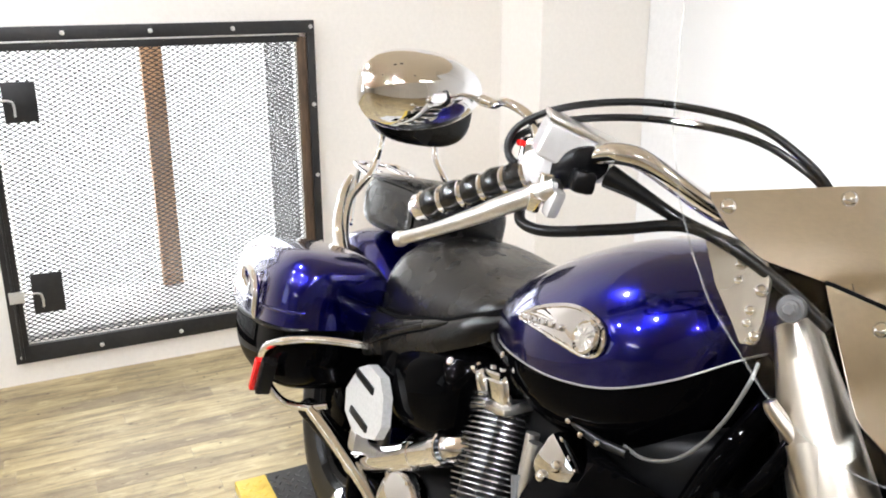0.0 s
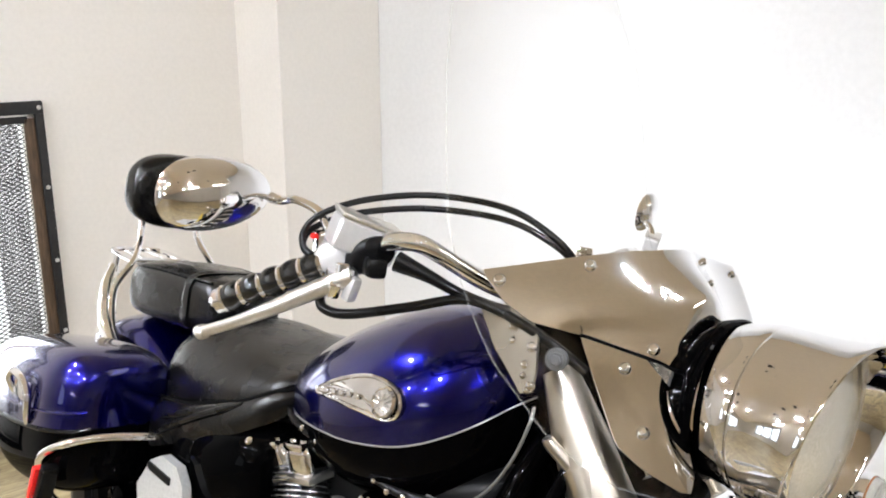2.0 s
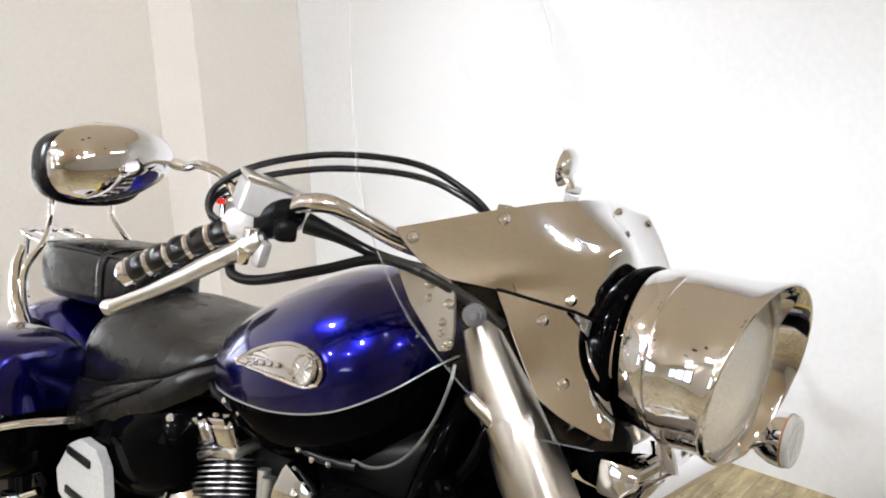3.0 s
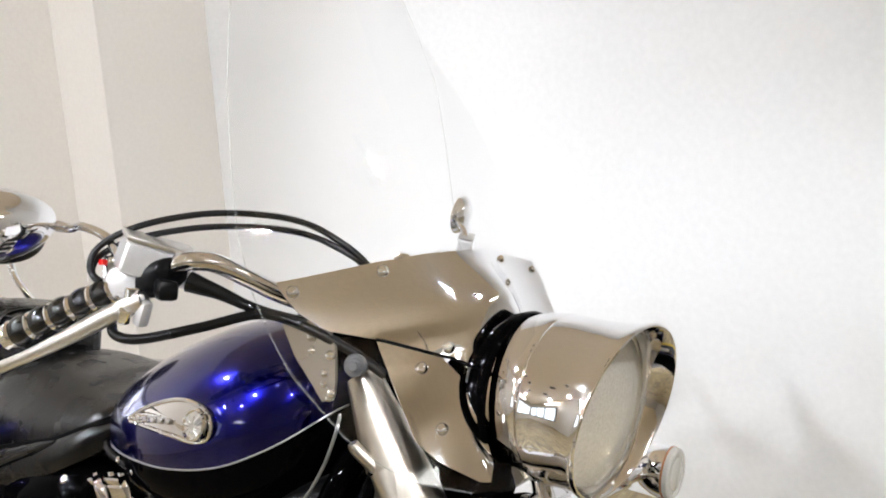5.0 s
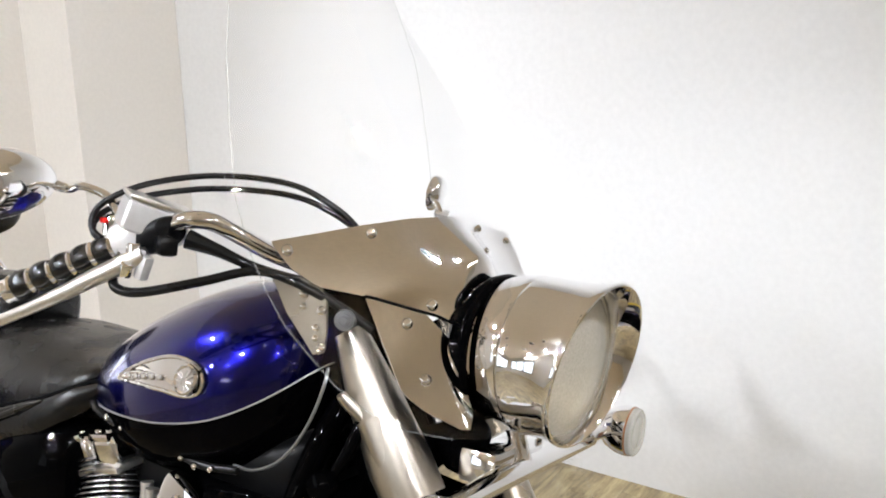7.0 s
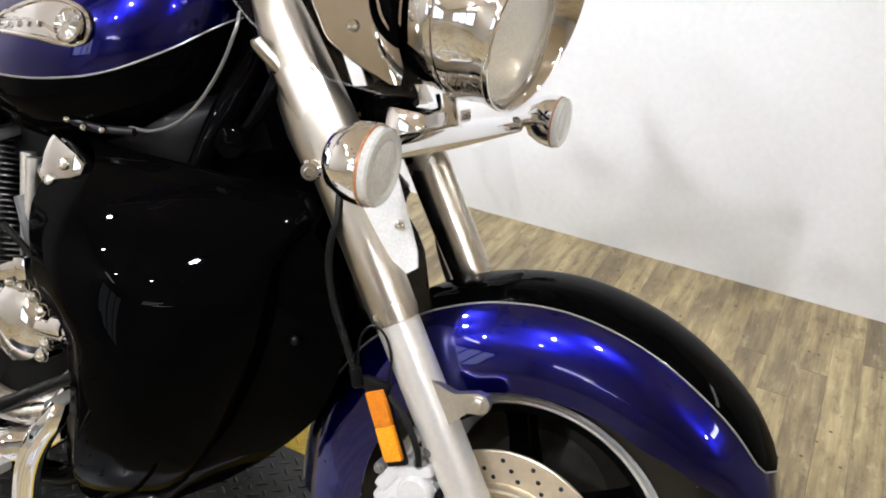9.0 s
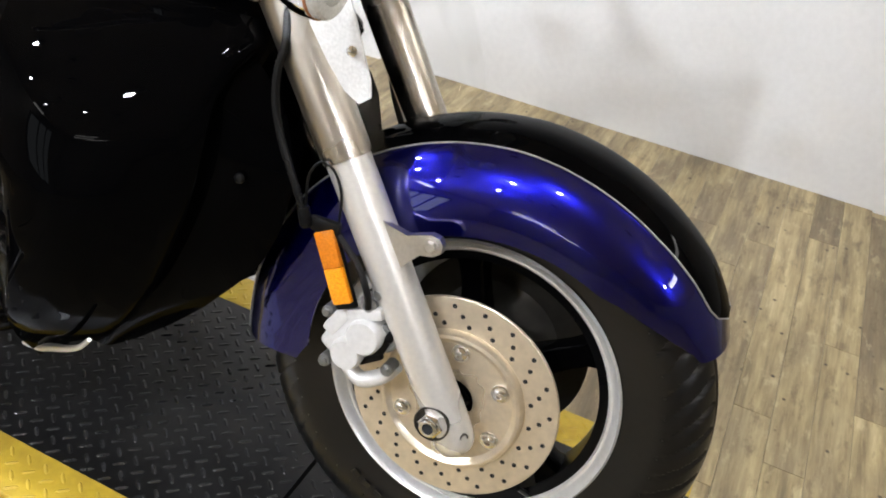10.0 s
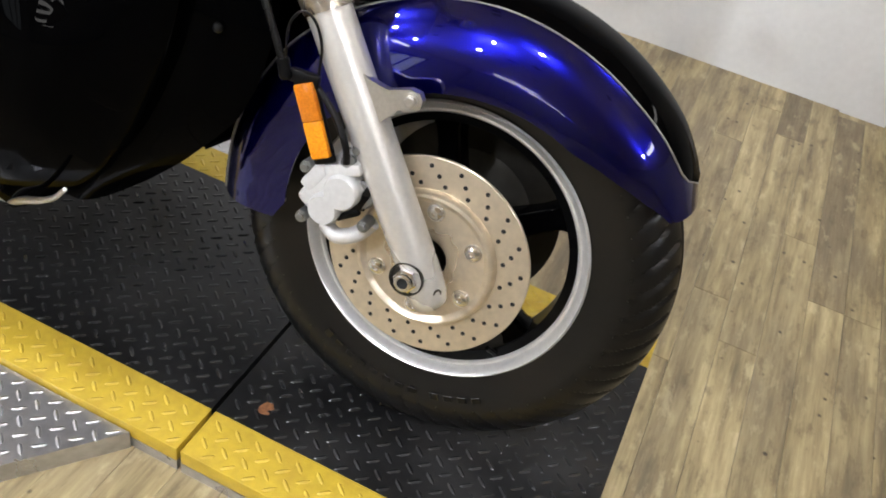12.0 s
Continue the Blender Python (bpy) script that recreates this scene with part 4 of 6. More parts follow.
def shield_half(z):
    return float(np.interp(z, [0.888, 0.897, 0.918, 0.952, 0.987, 1.022, 1.065, 1.115, 1.209, 1.279, 1.376, 1.459, 1.51, 1.545, 1.575, 1.598, 1.610], [0.100, 0.152, 0.186, 0.215, 0.231, 0.247, 0.255, 0.260, 0.257, 0.257, 0.252, 0.240, 0.223, 0.202, 0.168, 0.110, 0.03]))


def lamp_gap(z, extra=0.0):
    d = 0.093 ** 2 - (z - 0.990) ** 2
    return (math.sqrt(d) if d > 0 else 0.0) + extra


zs_low = list(np.linspace(0.889, 1.082, 16))
zs_high = (list(np.linspace(1.085, 1.56, 34)) + list(np.linspace(1.567, 1.610, 10)))
upper = shield_sheet(zs_high, lambda z: -shield_half(z), shield_half, 0.0, 0.0035)
lower = shield_sheet(zs_low, lambda z: -shield_half(z), lambda z: -min(lamp_gap(z), shield_half(z) - 0.01), 0.0, 0.0035, 14)
windshield = P("windshield", join(upper, lower, mirrored(lower)), "acrylic", None, "tall clear acrylic windshield", 60)
windshield.visible_shadow = False
edge = [shield(-shield_half(z), z) for z in list(np.linspace(0.889, 1.610, 70))]
P("shield_edge", tube(edge + [(x, -y, z) for x, y, z in reversed(edge)], 0.0011, 6, 1), "edge", windshield, "polished clear edge").visible_shadow = False


def top_z(y):
    return float(np.interp(abs(y), [0, 0.025, 0.072, 0.132, 0.195, 0.238], [1.186, 1.184, 1.178, 1.163, 1.144, 1.131]))


def low_z(y):
    if y > 0.06:
        return float(np.interp(y, [0.06, 0.10, 0.20, 0.238], [1.036, 1.040, 1.046, 1.052]))
    return float(np.interp(abs(y), [0, 0.02, 0.045, 0.058, 0.08, 0.15, 0.205, 0.228, 0.238], [1.088, 1.082, 1.058, 1.034, 1.046, 1.066, 1.076, 1.098, 1.124]))


ys = sorted(set(list(np.linspace(-0.238, 0.238, 81)) + [-0.058, 0.058]))


def panel_rise(y, v):
    """The panel flares out above the lamp into a blunt ledge; v runs from its lower edge (0) to the upper (1)."""
    u = min(1.0, (1 - v) / 0.62)
    flare = u * u * (3 - 2 * u)
    roll = 0.55 * max(0.0, (0.45 - v) / 0.45) ** 1.6 * math.exp(-(y / 0.070) ** 2)
    return 0.0075 + 0.008 * math.sin(math.pi * v) * (1 - abs(y) / 0.24) + 0.022 * math.exp(-((y - 0.02) / 0.062) ** 2) * (flare - roll)


panel = P("chrome_panel", thick([[shield(y, low_z(y) + (top_z(y) - low_z(y)) * k / 24, panel_rise(y, k / 24)) for y in ys] for k in range(25)], 0.003), "chrome", windshield, "polished chrome windshield panel", 60)
P("panel_joint", tube([shield(y, low_z(y), panel_rise(y, 0.0) + 0.0005) for y in np.linspace(-0.158, -0.06, 24)], 0.0022, 8, 1), "crease", windshield, "thin dark edging of the panel")
for side in (-1, 1):
    rows = []
    for k in range(21):
        z = 1.070 - 0.169 * k / 20
        o = float(np.interp(z, [0.901, 0.922, 0.946, 1.056], [0.097, 0.130, 0.150, 0.156]))
        i = float(np.interp(z, [0.901, 0.92, 0.968, 1.008, 1.056, 1.070], [0.086, 0.076, 0.073, 0.069, 0.098, 0.104]))
        rows.append([shield(side * (o + (i - o) * j / 8), z - 0.012 * j / 8 * (1 if k == 0 else 0), 0.0035) for j in range(9)])
    P("chrome_panel", thick(rows, 0.003 * (-side)), "chrome", windshield, "polished chrome side panel", 60)
for y, z in ((-0.226, 1.121), (-0.128, 1.153), (0.128, 1.153), (0.226, 1.121), (-0.085, 1.061), (-0.121, 1.035), (-0.121, 0.964)):
    x, yy, zz = shield(y, z, panel_rise(y, (z - low_z(y)) / (top_z(y) - low_z(y))) + 0.0015 if z > 1.06 else 0.009)
    nrm = Vector((1, -0.75 if y < 0 else 0.1, 0.55)).normalized()
    P("panel_bolt", dome((x, yy, zz), nrm, 0.0085 if y < 0 else 0.0058, 0.75, 14), "chrome", windshield)

# headlight with a peaked chrome rim, in a dark cradle
HL = Vector((-0.163, 0.008, 1.003))
HW = Vector((1, -0.11, -0.03)).normalized()
headlight = P("headlight", lathe([(-0.168, 0.010), (-0.165, 0.034), (-0.156, 0.060), (-0.140, 0.082), (-0.118, 0.0985), (-0.092, 0.1075), (-0.066, 0.1110), (-0.054, 0.1112), (-0.051, 0.1085)], HL, HW, 96), "chrome", None, "large round chrome headlight shell", 60)


def rim_ring(r, along, cut):
    """A ring of the lamp's bezel; cut 1 lies in the slanted plane of the peaked front, 0 in the plane of the seam."""
    out = []
    for k in range(96):
        a = 2 * math.pi * k / 96
        front = 0.0335 + 0.024 * math.sin(a) + 0.0125 * math.cos(a)
        seam = -0.051 + 0.0125 * math.cos(a)
        out.append((HL.x + along + seam + (front - seam) * cut, HL.y + r * math.cos(a), HL.z + r * math.sin(a)))
    return out


P("headlight_rim", loft([rim_ring(0.109, -0.002, 0), rim_ring(0.1130, 0.001, 0), rim_ring(0.1138, 0.005, 0), rim_ring(0.1122, 0.0, 0.25), rim_ring(0.1118, 0.0, 0.45), rim_ring(0.1125, 0.0, 0.65), rim_ring(0.1142, 0.0, 0.82), rim_ring(0.1165, -0.002, 0.95), rim_ring(0.1178, 0.001, 1), rim_ring(0.1172, 0.004, 1), rim_ring(0.1145, 0.0045, 1), rim_ring(0.1118, 0.001, 1),
                         rim_ring(0.1085, 0.0, 0.86), rim_ring(0.1060, 0.0, 0.72), rim_ring(0.1045, 0.0, 0.6)], True, False), "chrome", headlight, "peaked chrome rim", 50)
P("headlight_lens", lathe([(-0.004, 0.1055), (0.004, 0.1035), (0.011, 0.090), (0.016, 0.065), (0.0185, 0.035), (0.019, 0.001)], HL, HW, 64), "lamp_glass", headlight, "pale fluted glass lens")
P("reflector_bowl", lathe([(-0.012, 0.102), (-0.032, 0.085), (-0.055, 0.050), (-0.068, 0.018), (-0.068, 0.001)], HL, HW, 48, caps=False), "bowl", headlight, "pale mirrored reflector bowl")
P("headlight_cradle", join(lathe([(-0.168, 0.05), (-0.160, 0.080), (-0.140, 0.098), (-0.122, 0.104), (-0.115, 0.102), (-0.120, 0.093), (-0.14, 0.075)], HL, HW, 56, caps=False),
                           tube([(HL.x - 0.118, HL.y + 0.100 * math.cos(a), HL.z + 0.100 * math.sin(a)) for a in np.linspace(0, 2 * math.pi, 33)[:-1]], 0.006, 10, 2, closed=True)), "black", headlight, "gloss black headlight cradle")
P("lamp_stay", tube([(-0.235, 0, 0.895), (-0.222, 0, 0.86), (-0.215, 0, 0.842)], 0.014, 14), "chrome", headlight)

# turn signals on a chrome cross bar
sig_bar = P("signal_bar", join(tube([(-0.205, -0.235, 0.842), (-0.214, -0.12, 0.841), (-0.216, 0, 0.841), (-0.214, 0.12, 0.841), (-0.205, 0.235, 0.842)], [0.0115, 0.016, 0.0175, 0.016, 0.0115], 18), box((0.06, 0.16, 0.05), 0.012, Matrix.Translation((-0.25, 0, 0.85)))), "chrome", None, "chrome cross bar")
for side in (-1, 1):
    c = Vector((-0.172, -0.315, 0.846)) if side < 0 else Vector((-0.166, 0.302, 0.853))
    s = P("turn_signal", lathe([(-0.046, 0.006), (-0.043, 0.018), (-0.033, 0.032), (-0.014, 0.0405), (0.0, 0.0425), (0.006, 0.0425), (0.008, 0.040)], c, (1, -0.02 * side, 0), 40), "chrome", None, "round chrome turn signal")
    P("signal_lens", lathe([(0.006, 0.0415), (0.016, 0.0405), (0.0185, 0.038), (0.0195, 0.030), (0.0185, 0.027), (0.0195, 0.024), (0.0205, 0.001)], c, (1, -0.02 * side, 0), 36), "lens", s, "clear ribbed lens")
    P("amber_ring", lathe([(0.0060, 0.0413), (0.0062, 0.0421), (0.0090, 0.0420), (0.0092, 0.0410)], c, (1, -0.02 * side, 0), 36, caps=False), "amber_dark", s, "amber band round the lens")
    P("signal_bowl", lathe([(0.005, 0.039), (-0.006, 0.030), (-0.014, 0.012), (-0.014, 0.001)], c, (1, -0.02 * side, 0), 32, caps=False), "bowl", s, "mirrored bowl behind the lens")
    P("signal_bulb", lathe([(-0.014, 0.006), (0.0, 0.008), (0.006, 0.006), (0.008, 0.001)], c, (1, -0.02 * side, 0), 20), "orange", s, "amber bulb")
    P("signal_stem", tube([c + Vector((-0.02, -0.03 * side, 0)), c + Vector((-0.030, -0.06 * side, -0.002)), c + Vector((-0.035, -0.085 * side, -0.004))], 0.0095, 12), "chrome", s)

# yokes, shrouds and wind deflectors round the fork
for side in (-1, 1):
    y = 0.122 * side
    shroud = P("fork_shroud", loft([super_ring(0, 0, 0, 0.038, 0.044, 0.038, 2.8, 28), super_ring(0.05, 0, 0, 0.040, 0.048, 0.038, 2.8, 28), super_ring(0.16, 0, 0, 0.031, 0.040, 0.032, 2.8, 28), super_ring(0.25, 0, 0, 0.019, 0.024, 0.024, 2.4, 28)], True, True), "soft_chrome", None, "smooth chrome fork shroud")
    shroud.data.transform(Matrix.Translation(leg_at(0.80, y, 0.005)) @ axes_to((0, 0, 0), LEG, (0, 1, 0)) @ Matrix.Rotation(radians(-90), 4, "Y"))
    P("shroud_disc", join(lathe([(-0.012, 0.0145), (0.0, 0.015), (0.004, 0.0135), (0.004, 0.010), (0.007, 0.0085), (0.007, 0.001)], (-0.425, side * 0.172, 1.032), (0.5, side, 0.1), 28), hexbolt((-0.4215, side * 0.179, 1.0325), (0.5, side, 0.1), 0.007)), "mount", shroud, "round grey rubber mount with bolt")
    flat = Matrix(((1, 0, 0, 0), (0, 0, -1, side * 0.186), (0, 1, 0, 0), (0, 0, 0, 1)))
    # the near deflector is clear too; its paleness is a painted reflection
    wingp = P("wind_deflector", moved(prism([(-0.268, 0.822), (-0.235, 0.830), (-0.200, 0.815), (-0.160, 0.732), (-0.156, 0.713), (-0.168, 0.703), (-0.188, 0.713), (-0.214, 0.740), (-0.240, 0.772)], -0.002, 0.002), flat), "wall_glare" if side < 0 else "acrylic", None, "clear plastic wind deflector with painted pale wall reflection" if side < 0 else "clear plastic wind deflector")
    if side < 0:
        P("deflector_bolt", dome((-0.186, side * 0.188, 0.757), (0, side, 0), 0.007, 0.7), "chrome", wingp)
    flat2 = Matrix(((1, 0, 0, 0), (0, 0, -1, side * 0.179), (0, 1, 0, 0), (0, 0, 0, 1)))
    P("clear_wing", moved(prism([(-0.300, 0.810), (-0.25, 0.83), (-0.195, 0.820), (-0.148, 0.715), (-0.130, 0.655), (-0.133, 0.637), (-0.150, 0.628), (-0.195, 0.628), (-0.225, 0.640), (-0.265, 0.72)], -0.0017, 0.0017), flat2), "acrylic", wingp, "clear acrylic lower wing").visible_shadow = False
    P("mount_bolt", join(lathe([(-0.02, 0.013), (0.0, 0.014), (0.004, 0.011), (0.004, 0.002)], (-0.318, side * 0.178, 0.790), (0.3, side, 0), 24), hexbolt((-0.317, side * 0.180, 0.790), (0.3, side, 0), 0.007)), "chrome", shroud, "chrome bolt head")
    P("shield_stay", tube([(-0.424, side * 0.166, 0.930), (-0.418, side * 0.161, 0.920), (-0.386, side * 0.140, 0.888), (-0.375, side * 0.130, 0.872)], [0.007, 0.009, 0.0095, 0.0095], 14), "soft_chrome", shroud, "pale metal windshield stay")
    bracket = P("shield_bracket", moved(prism([(-0.548, 1.078), (-0.500, 1.085), (-0.462, 1.078), (-0.447, 1.055), (-0.442, 1.010), (-0.446, 0.985), (-0.462, 0.980), (-0.480, 0.998), (-0.515, 1.030)], -0.0022, 0.0022), Matrix(((1, 0, 0, 0), (0, 0, -1, side * 0.186), (0, 1, 0, 0), (0, 0, 0, 1)))), "soft_chrome", None, "polished windshield bracket plate")
    for x, zz, r in ((-0.4865, 1.0615, 0.0062), (-0.4835, 1.0439, 0.0055), (-0.459, 1.018, 0.0062), (-0.4586, 1.004, 0.0055), (-0.446, 0.994, 0.0062), (-0.450, 0.987, 0.005), (-0.452, 1.0421, 0.0075), (-0.466, 1.068, 0.0055)):
        P("bracket_screw", dome((x, side * 0.190, zz), (0.4, side, 0.1), r, 0.75, 12), "chrome", bracket)
P("triple_clamp", join(box((0.07, 0.30, 0.035), 0.012, Matrix.Translation((-0.36, 0, 0.855)) @ Matrix.Rotation(radians(-33), 4, "Y")), box((0.07, 0.30, 0.03), 0.012, Matrix.Translation((-0.485, 0, 1.045)) @ Matrix.Rotation(radians(-33), 4, "Y")),
                       tube([(-0.39, 0, 0.82), (-0.52, 0, 1.05)], 0.03, 20)), "black", None, "black fork yokes and steering stem")
P("horn_cover", join(lathe([(-0.02, 0.03), (0, 0.042), (0.02, 0.042), (0.03, 0.03), (0.034, 0.002)], (-0.30, -0.035, 0.865), (1, -0.3, 0), 32)), "black", None, "round black horn")

# brake hoses down the fork
for side in (-1, 1):
    P("brake_hose", tube([(-0.36, side * 0.10, 0.86), (-0.295, side * 0.150, 0.785), (-0.281, side * 0.163, 0.738), (-0.285, side * 0.165, 0.708), (-0.283, side * 0.165, 0.671), (-0.269, side * 0.165, 0.629), (-0.244, side * 0.165, 0.582), (-0.225, side * 0.165, 0.547)], 0.0050, 10), "hose", None, "black brake hose")
    P("wire_loop", tube([(-0.222, side * 0.163, 0.540), (-0.226, side * 0.165, 0.575), (-0.225, side * 0.165, 0.600), (-0.212, side * 0.163, 0.617), (-0.195, side * 0.16, 0.607), (-0.184, side * 0.157, 0.580), (-0.182, side * 0.155, 0.545)], 0.0017, 8), "hose", None, "thin black wire loop")
    P("hose_fitting", join(lathe([(-0.014, 0.006), (-0.012, 0.008), (0.010, 0.008), (0.013, 0.0055)], (-0.223, side * 0.165, 0.543), (0.35, 0, -1), 16), box((0.040, 0.012, 0.018), 0.004, Matrix.Translation((-0.198, side * 0.158, 0.538)))), "black_part", None, "black hose fitting")

# handlebar with grips, controls and mirrors
for side in (-1, 1):
    bar_pts = [(-0.510, side * 0.05, 1.080), (-0.512, side * 0.11, 1.086), (-0.545, side * 0.18, 1.106), (-0.570, side * 0.225, 1.128), (-0.588, side * 0.262, 1.1455), (-0.604, side * 0.282, 1.149), (-0.636, side * 0.294, 1.141), (-0.690, side * 0.322, 1.110), (-0.75, side * 0.352, 1.075), (-0.825, side * 0.388, 1.032)]
    hb = P("handlebar", tube(bar_pts, 0.0125, 16), "chrome", None, "polished chrome handlebar")
    g0, g1 = Vector((-0.705, side * 0.329, 1.102)), Vector((-0.832, side * 0.391, 1.028))
    d = (g1 - g0)
    L = d.length
    prof = []
    for k in range(61):
        u = k / 60
        bulge = abs(math.sin(u * math.pi * 5)) ** 0.6
        prof.append((u * L, 0.0150 + 0.0062 * bulge))
    grip = P("grip", lathe(prof, g0, d, 24), "grip", hb, "black rubber grip")
    for k in range(6):
        u = 0.0 + k / 5
        P("grip_ring", lathe([(-0.0052, 0.0155), (-0.0036, 0.0188), (0.0, 0.0200), (0.0036, 0.0188), (0.0052, 0.0155)], g0 + d * min(max(u, 0.02), 1.0), d, 24), "chrome", grip, "chrome ring")
    P("bar_end", lathe([(0.0, 0.018), (0.012, 0.018), (0.018, 0.013), (0.020, 0.002)], g1, d, 24), "chrome", hb, "chrome bar end")
    # lever
    lv = [(-0.872, side * 0.397, 0.972), (-0.800, side * 0.392, 1.003), (-0.740, side * 0.378, 1.035), (-0.690, side * 0.358, 1.067), (-0.640, side * 0.335, 1.098)]
    P("lever", join(tube(lv, [0.0085, 0.0085, 0.0105, 0.0125, 0.013], 16), lathe([(-0.012, 0.002), (-0.010, 0.008), (0, 0.0115), (0.010, 0.008), (0.012, 0.002)], lv[0], (1, 0, 0), 20)), "satin", hb, "polished metal lever with ball end")
    P("switch_housing", body([(-0.668, side * 0.311, 1.117, 0.018, 0.020, 0.022, 3), (-0.660, side * 0.307, 1.121, 0.022, 0.022, 0.026, 2.6), (-0.642, side * 0.299, 1.129, 0.021, 0.021, 0.025, 2.6), (-0.630, side * 0.293, 1.135, 0.016, 0.017, 0.02, 2.4)], 3, 24), "black_part", hb, "black switch housing")
    P("throttle_housing", body([(-0.712, side * 0.329, 1.104, 0.017, 0.019, 0.018, 3), (-0.704, side * 0.325, 1.108, 0.021, 0.023, 0.021, 3.2), (-0.682, side * 0.316, 1.114, 0.022, 0.026, 0.022, 3.2), (-0.669, side * 0.311, 1.118, 0.018, 0.022, 0.02, 3)], 3, 24), "pale_metal", hb, "pale metal throttle housing")
    P("lever_hook", join(box((0.016, 0.016, 0.034), 0.005, Matrix.Translation((-0.640, side * 0.336, 1.080)) @ Matrix.Rotation(radians(18), 4, "Y")), box((0.030, 0.016, 0.013), 0.004, Matrix.Translation((-0.652, side * 0.338, 1.098)) @ Matrix.Rotation(radians(25 * side), 4, "Z"))), "pale_metal", hb, "pale cast lever clamp")
    cluster = P("switch_cap", box((0.034, 0.03, 0.04), 0.008, Matrix.Translation((-0.725, side * 0.318, 1.125)) @ Matrix.Rotation(radians(25 * side), 4, "Z")), "chrome", hb, "chrome switch cap")
    P("switch_button", box((0.008, 0.008, 0.008), 0.002, Matrix.Translation((-0.728, side * 0.336, 1.135))), "red", cluster, "small red switch")
    res_m = Matrix.Translation((-0.672, side * 0.300, 1.142) if side < 0 else (-0.632, 0.393, 1.170)) @ Matrix.Rotation(radians(28 * side), 4, "Z") @ Matrix.Rotation(radians(8), 4, "Y") @ Matrix.Rotation(radians(14 * side), 4, "X") @ Matrix.Diagonal((1, 1, 1, 1) if side < 0 else (0.5, 0.5, 0.6, 1))
    res = P("fluid_reservoir", box((0.056, 0.088, 0.044), 0.008, res_m, 3), "pale_metal", hb, "pale metal fluid reservoir")
    P("reservoir_lid", box((0.060, 0.092, 0.007), 0.003, res_m @ Matrix.Translation((0, 0, 0.0253))), "satin", res, "polished reservoir lid")
    P("lever_bracket", join(box((0.034, 0.026, 0.026), 0.007, Matrix.Translation((-0.628, side * 0.312, 1.110)) @ Matrix.Rotation(radians(25 * side), 4, "Z"))), "black_part", hb, "black lever bracket")
    P("lever_pivot", join(box((0.046, 0.016, 0.022), 0.005, Matrix.Translation((-0.668, side * 0.345, 1.083)) @ Matrix.Rotation(radians(28 * side), 4, "Z") @ Matrix.Rotation(radians(28), 4, "Y")), lathe([(-0.016, 0.011), (0.014, 0.011), (0.016, 0.009), (0.016, 0.001)], (-0.655, side * 0.340, 1.095), (0, 0, 1), 20)), "chrome", hb, "chrome lever pivot")
    # mirror: a chrome drop-shaped shell on a bent stem
    m0 = Vector((-0.838, -0.420, 1.172)) if side < 0 else Vector((-0.690, 0.460, 1.226))
    stem = [(-0.775, -0.338, 1.178), (-0.735, -0.328, 1.168), (-0.715, -0.322, 1.145)] if side < 0 else [(-0.655, 0.405, 1.205), (-0.640, 0.398, 1.195), (-0.632, 0.393, 1.180)]
    mm = Matrix.Translation(m0) @ Matrix.Rotation(radians(-6 * side), 4, "Z") @ Matrix.Rotation(radians(-7 * side), 4, "X") @ Matrix.Rotation(radians(0 if side < 0 else -22), 4, "X") @ Matrix.Rotation(radians(0 if side < 0 else 12), 4, "Z") @ Matrix.Diagonal((1, 1, 1, 1) if side < 0 else (0.42, 0.36, 0.80, 1))
    shell = []
    for k in range(15):
        u = radians(3 + 87 * k / 14)
        f = math.sin(u) ** 0.85
        shell.append([(0.055 * math.cos(u) - 0.012, y * f, z * f) for y, z in
                      [(side * 0.090 * math.copysign(abs(math.cos(a)) ** 0.9, math.cos(a)), 0.050 * (1 + 0.16 * math.cos(a)) * math.copysign(abs(math.sin(a)) ** 0.92, math.sin(a))) for a in np.linspace(0, 2 * math.pi, 41)[:-1]]])
    mir = P("mirror", moved(loft(shell, True, True), mm), "chrome", None, "chrome drop-shaped mirror shell", 60)
    face = [(-0.0135, side * 0.086 * math.cos(a), 0.046 * math.sin(a)) for a in np.linspace(0, 2 * math.pi, 41)[:-1]]
    P("mirror_glass", moved((face, [tuple(range(40))]), mm), "mirror", mir, "mirror glass")
    P("mirror_stem", tube([m0 + (Vector((0.005, 0.082, 0.002)) if side < 0 else Vector((0.006, -0.006, -0.022))), m0 + (Vector((0.020, 0.094, 0.0)) if side < 0 else Vector((0.014, -0.022, -0.024))), *stem], [0.008, 0.0065, 0.006, 0.0065, 0.008], 12), "chrome", mir, "bent chrome stem")

# cables and hoses at the right grip
cab = [(-0.700, -0.335, 1.100), (-0.735, -0.348, 1.122), (-0.732, -0.340, 1.155), (-0.690, -0.312, 1.186), (-0.635, -0.262, 1.207), (-0.585, -0.218, 1.213), (-0.530, -0.185, 1.209), (-0.490, -0.160, 1.192), (-0.453, -0.128, 1.158), (-0.435, -0.10, 1.10)]
P("throttle_cable", tube(cab, 0.0044, 10), "hose", None, "black throttle cable")
P("throttle_cable", tube([(x - 0.004, y + 0.006, z - 0.018 * math.sin(math.pi * min(1, k / 9))) for k, (x, y, z) in enumerate(cab)], 0.0044, 10), "hose", None, "black throttle cable")
P("brake_line", tube([(-0.690, -0.345, 1.062), (-0.672, -0.350, 1.048), (-0.64, -0.335, 1.047), (-0.58, -0.290, 1.068), (-0.53, -0.245, 1.088), (-0.49, -0.215, 1.080), (-0.44, -0.17, 1.05), (-0.40, -0.14, 1.02)], 0.0066, 12), "hose", None, "thick black brake line")
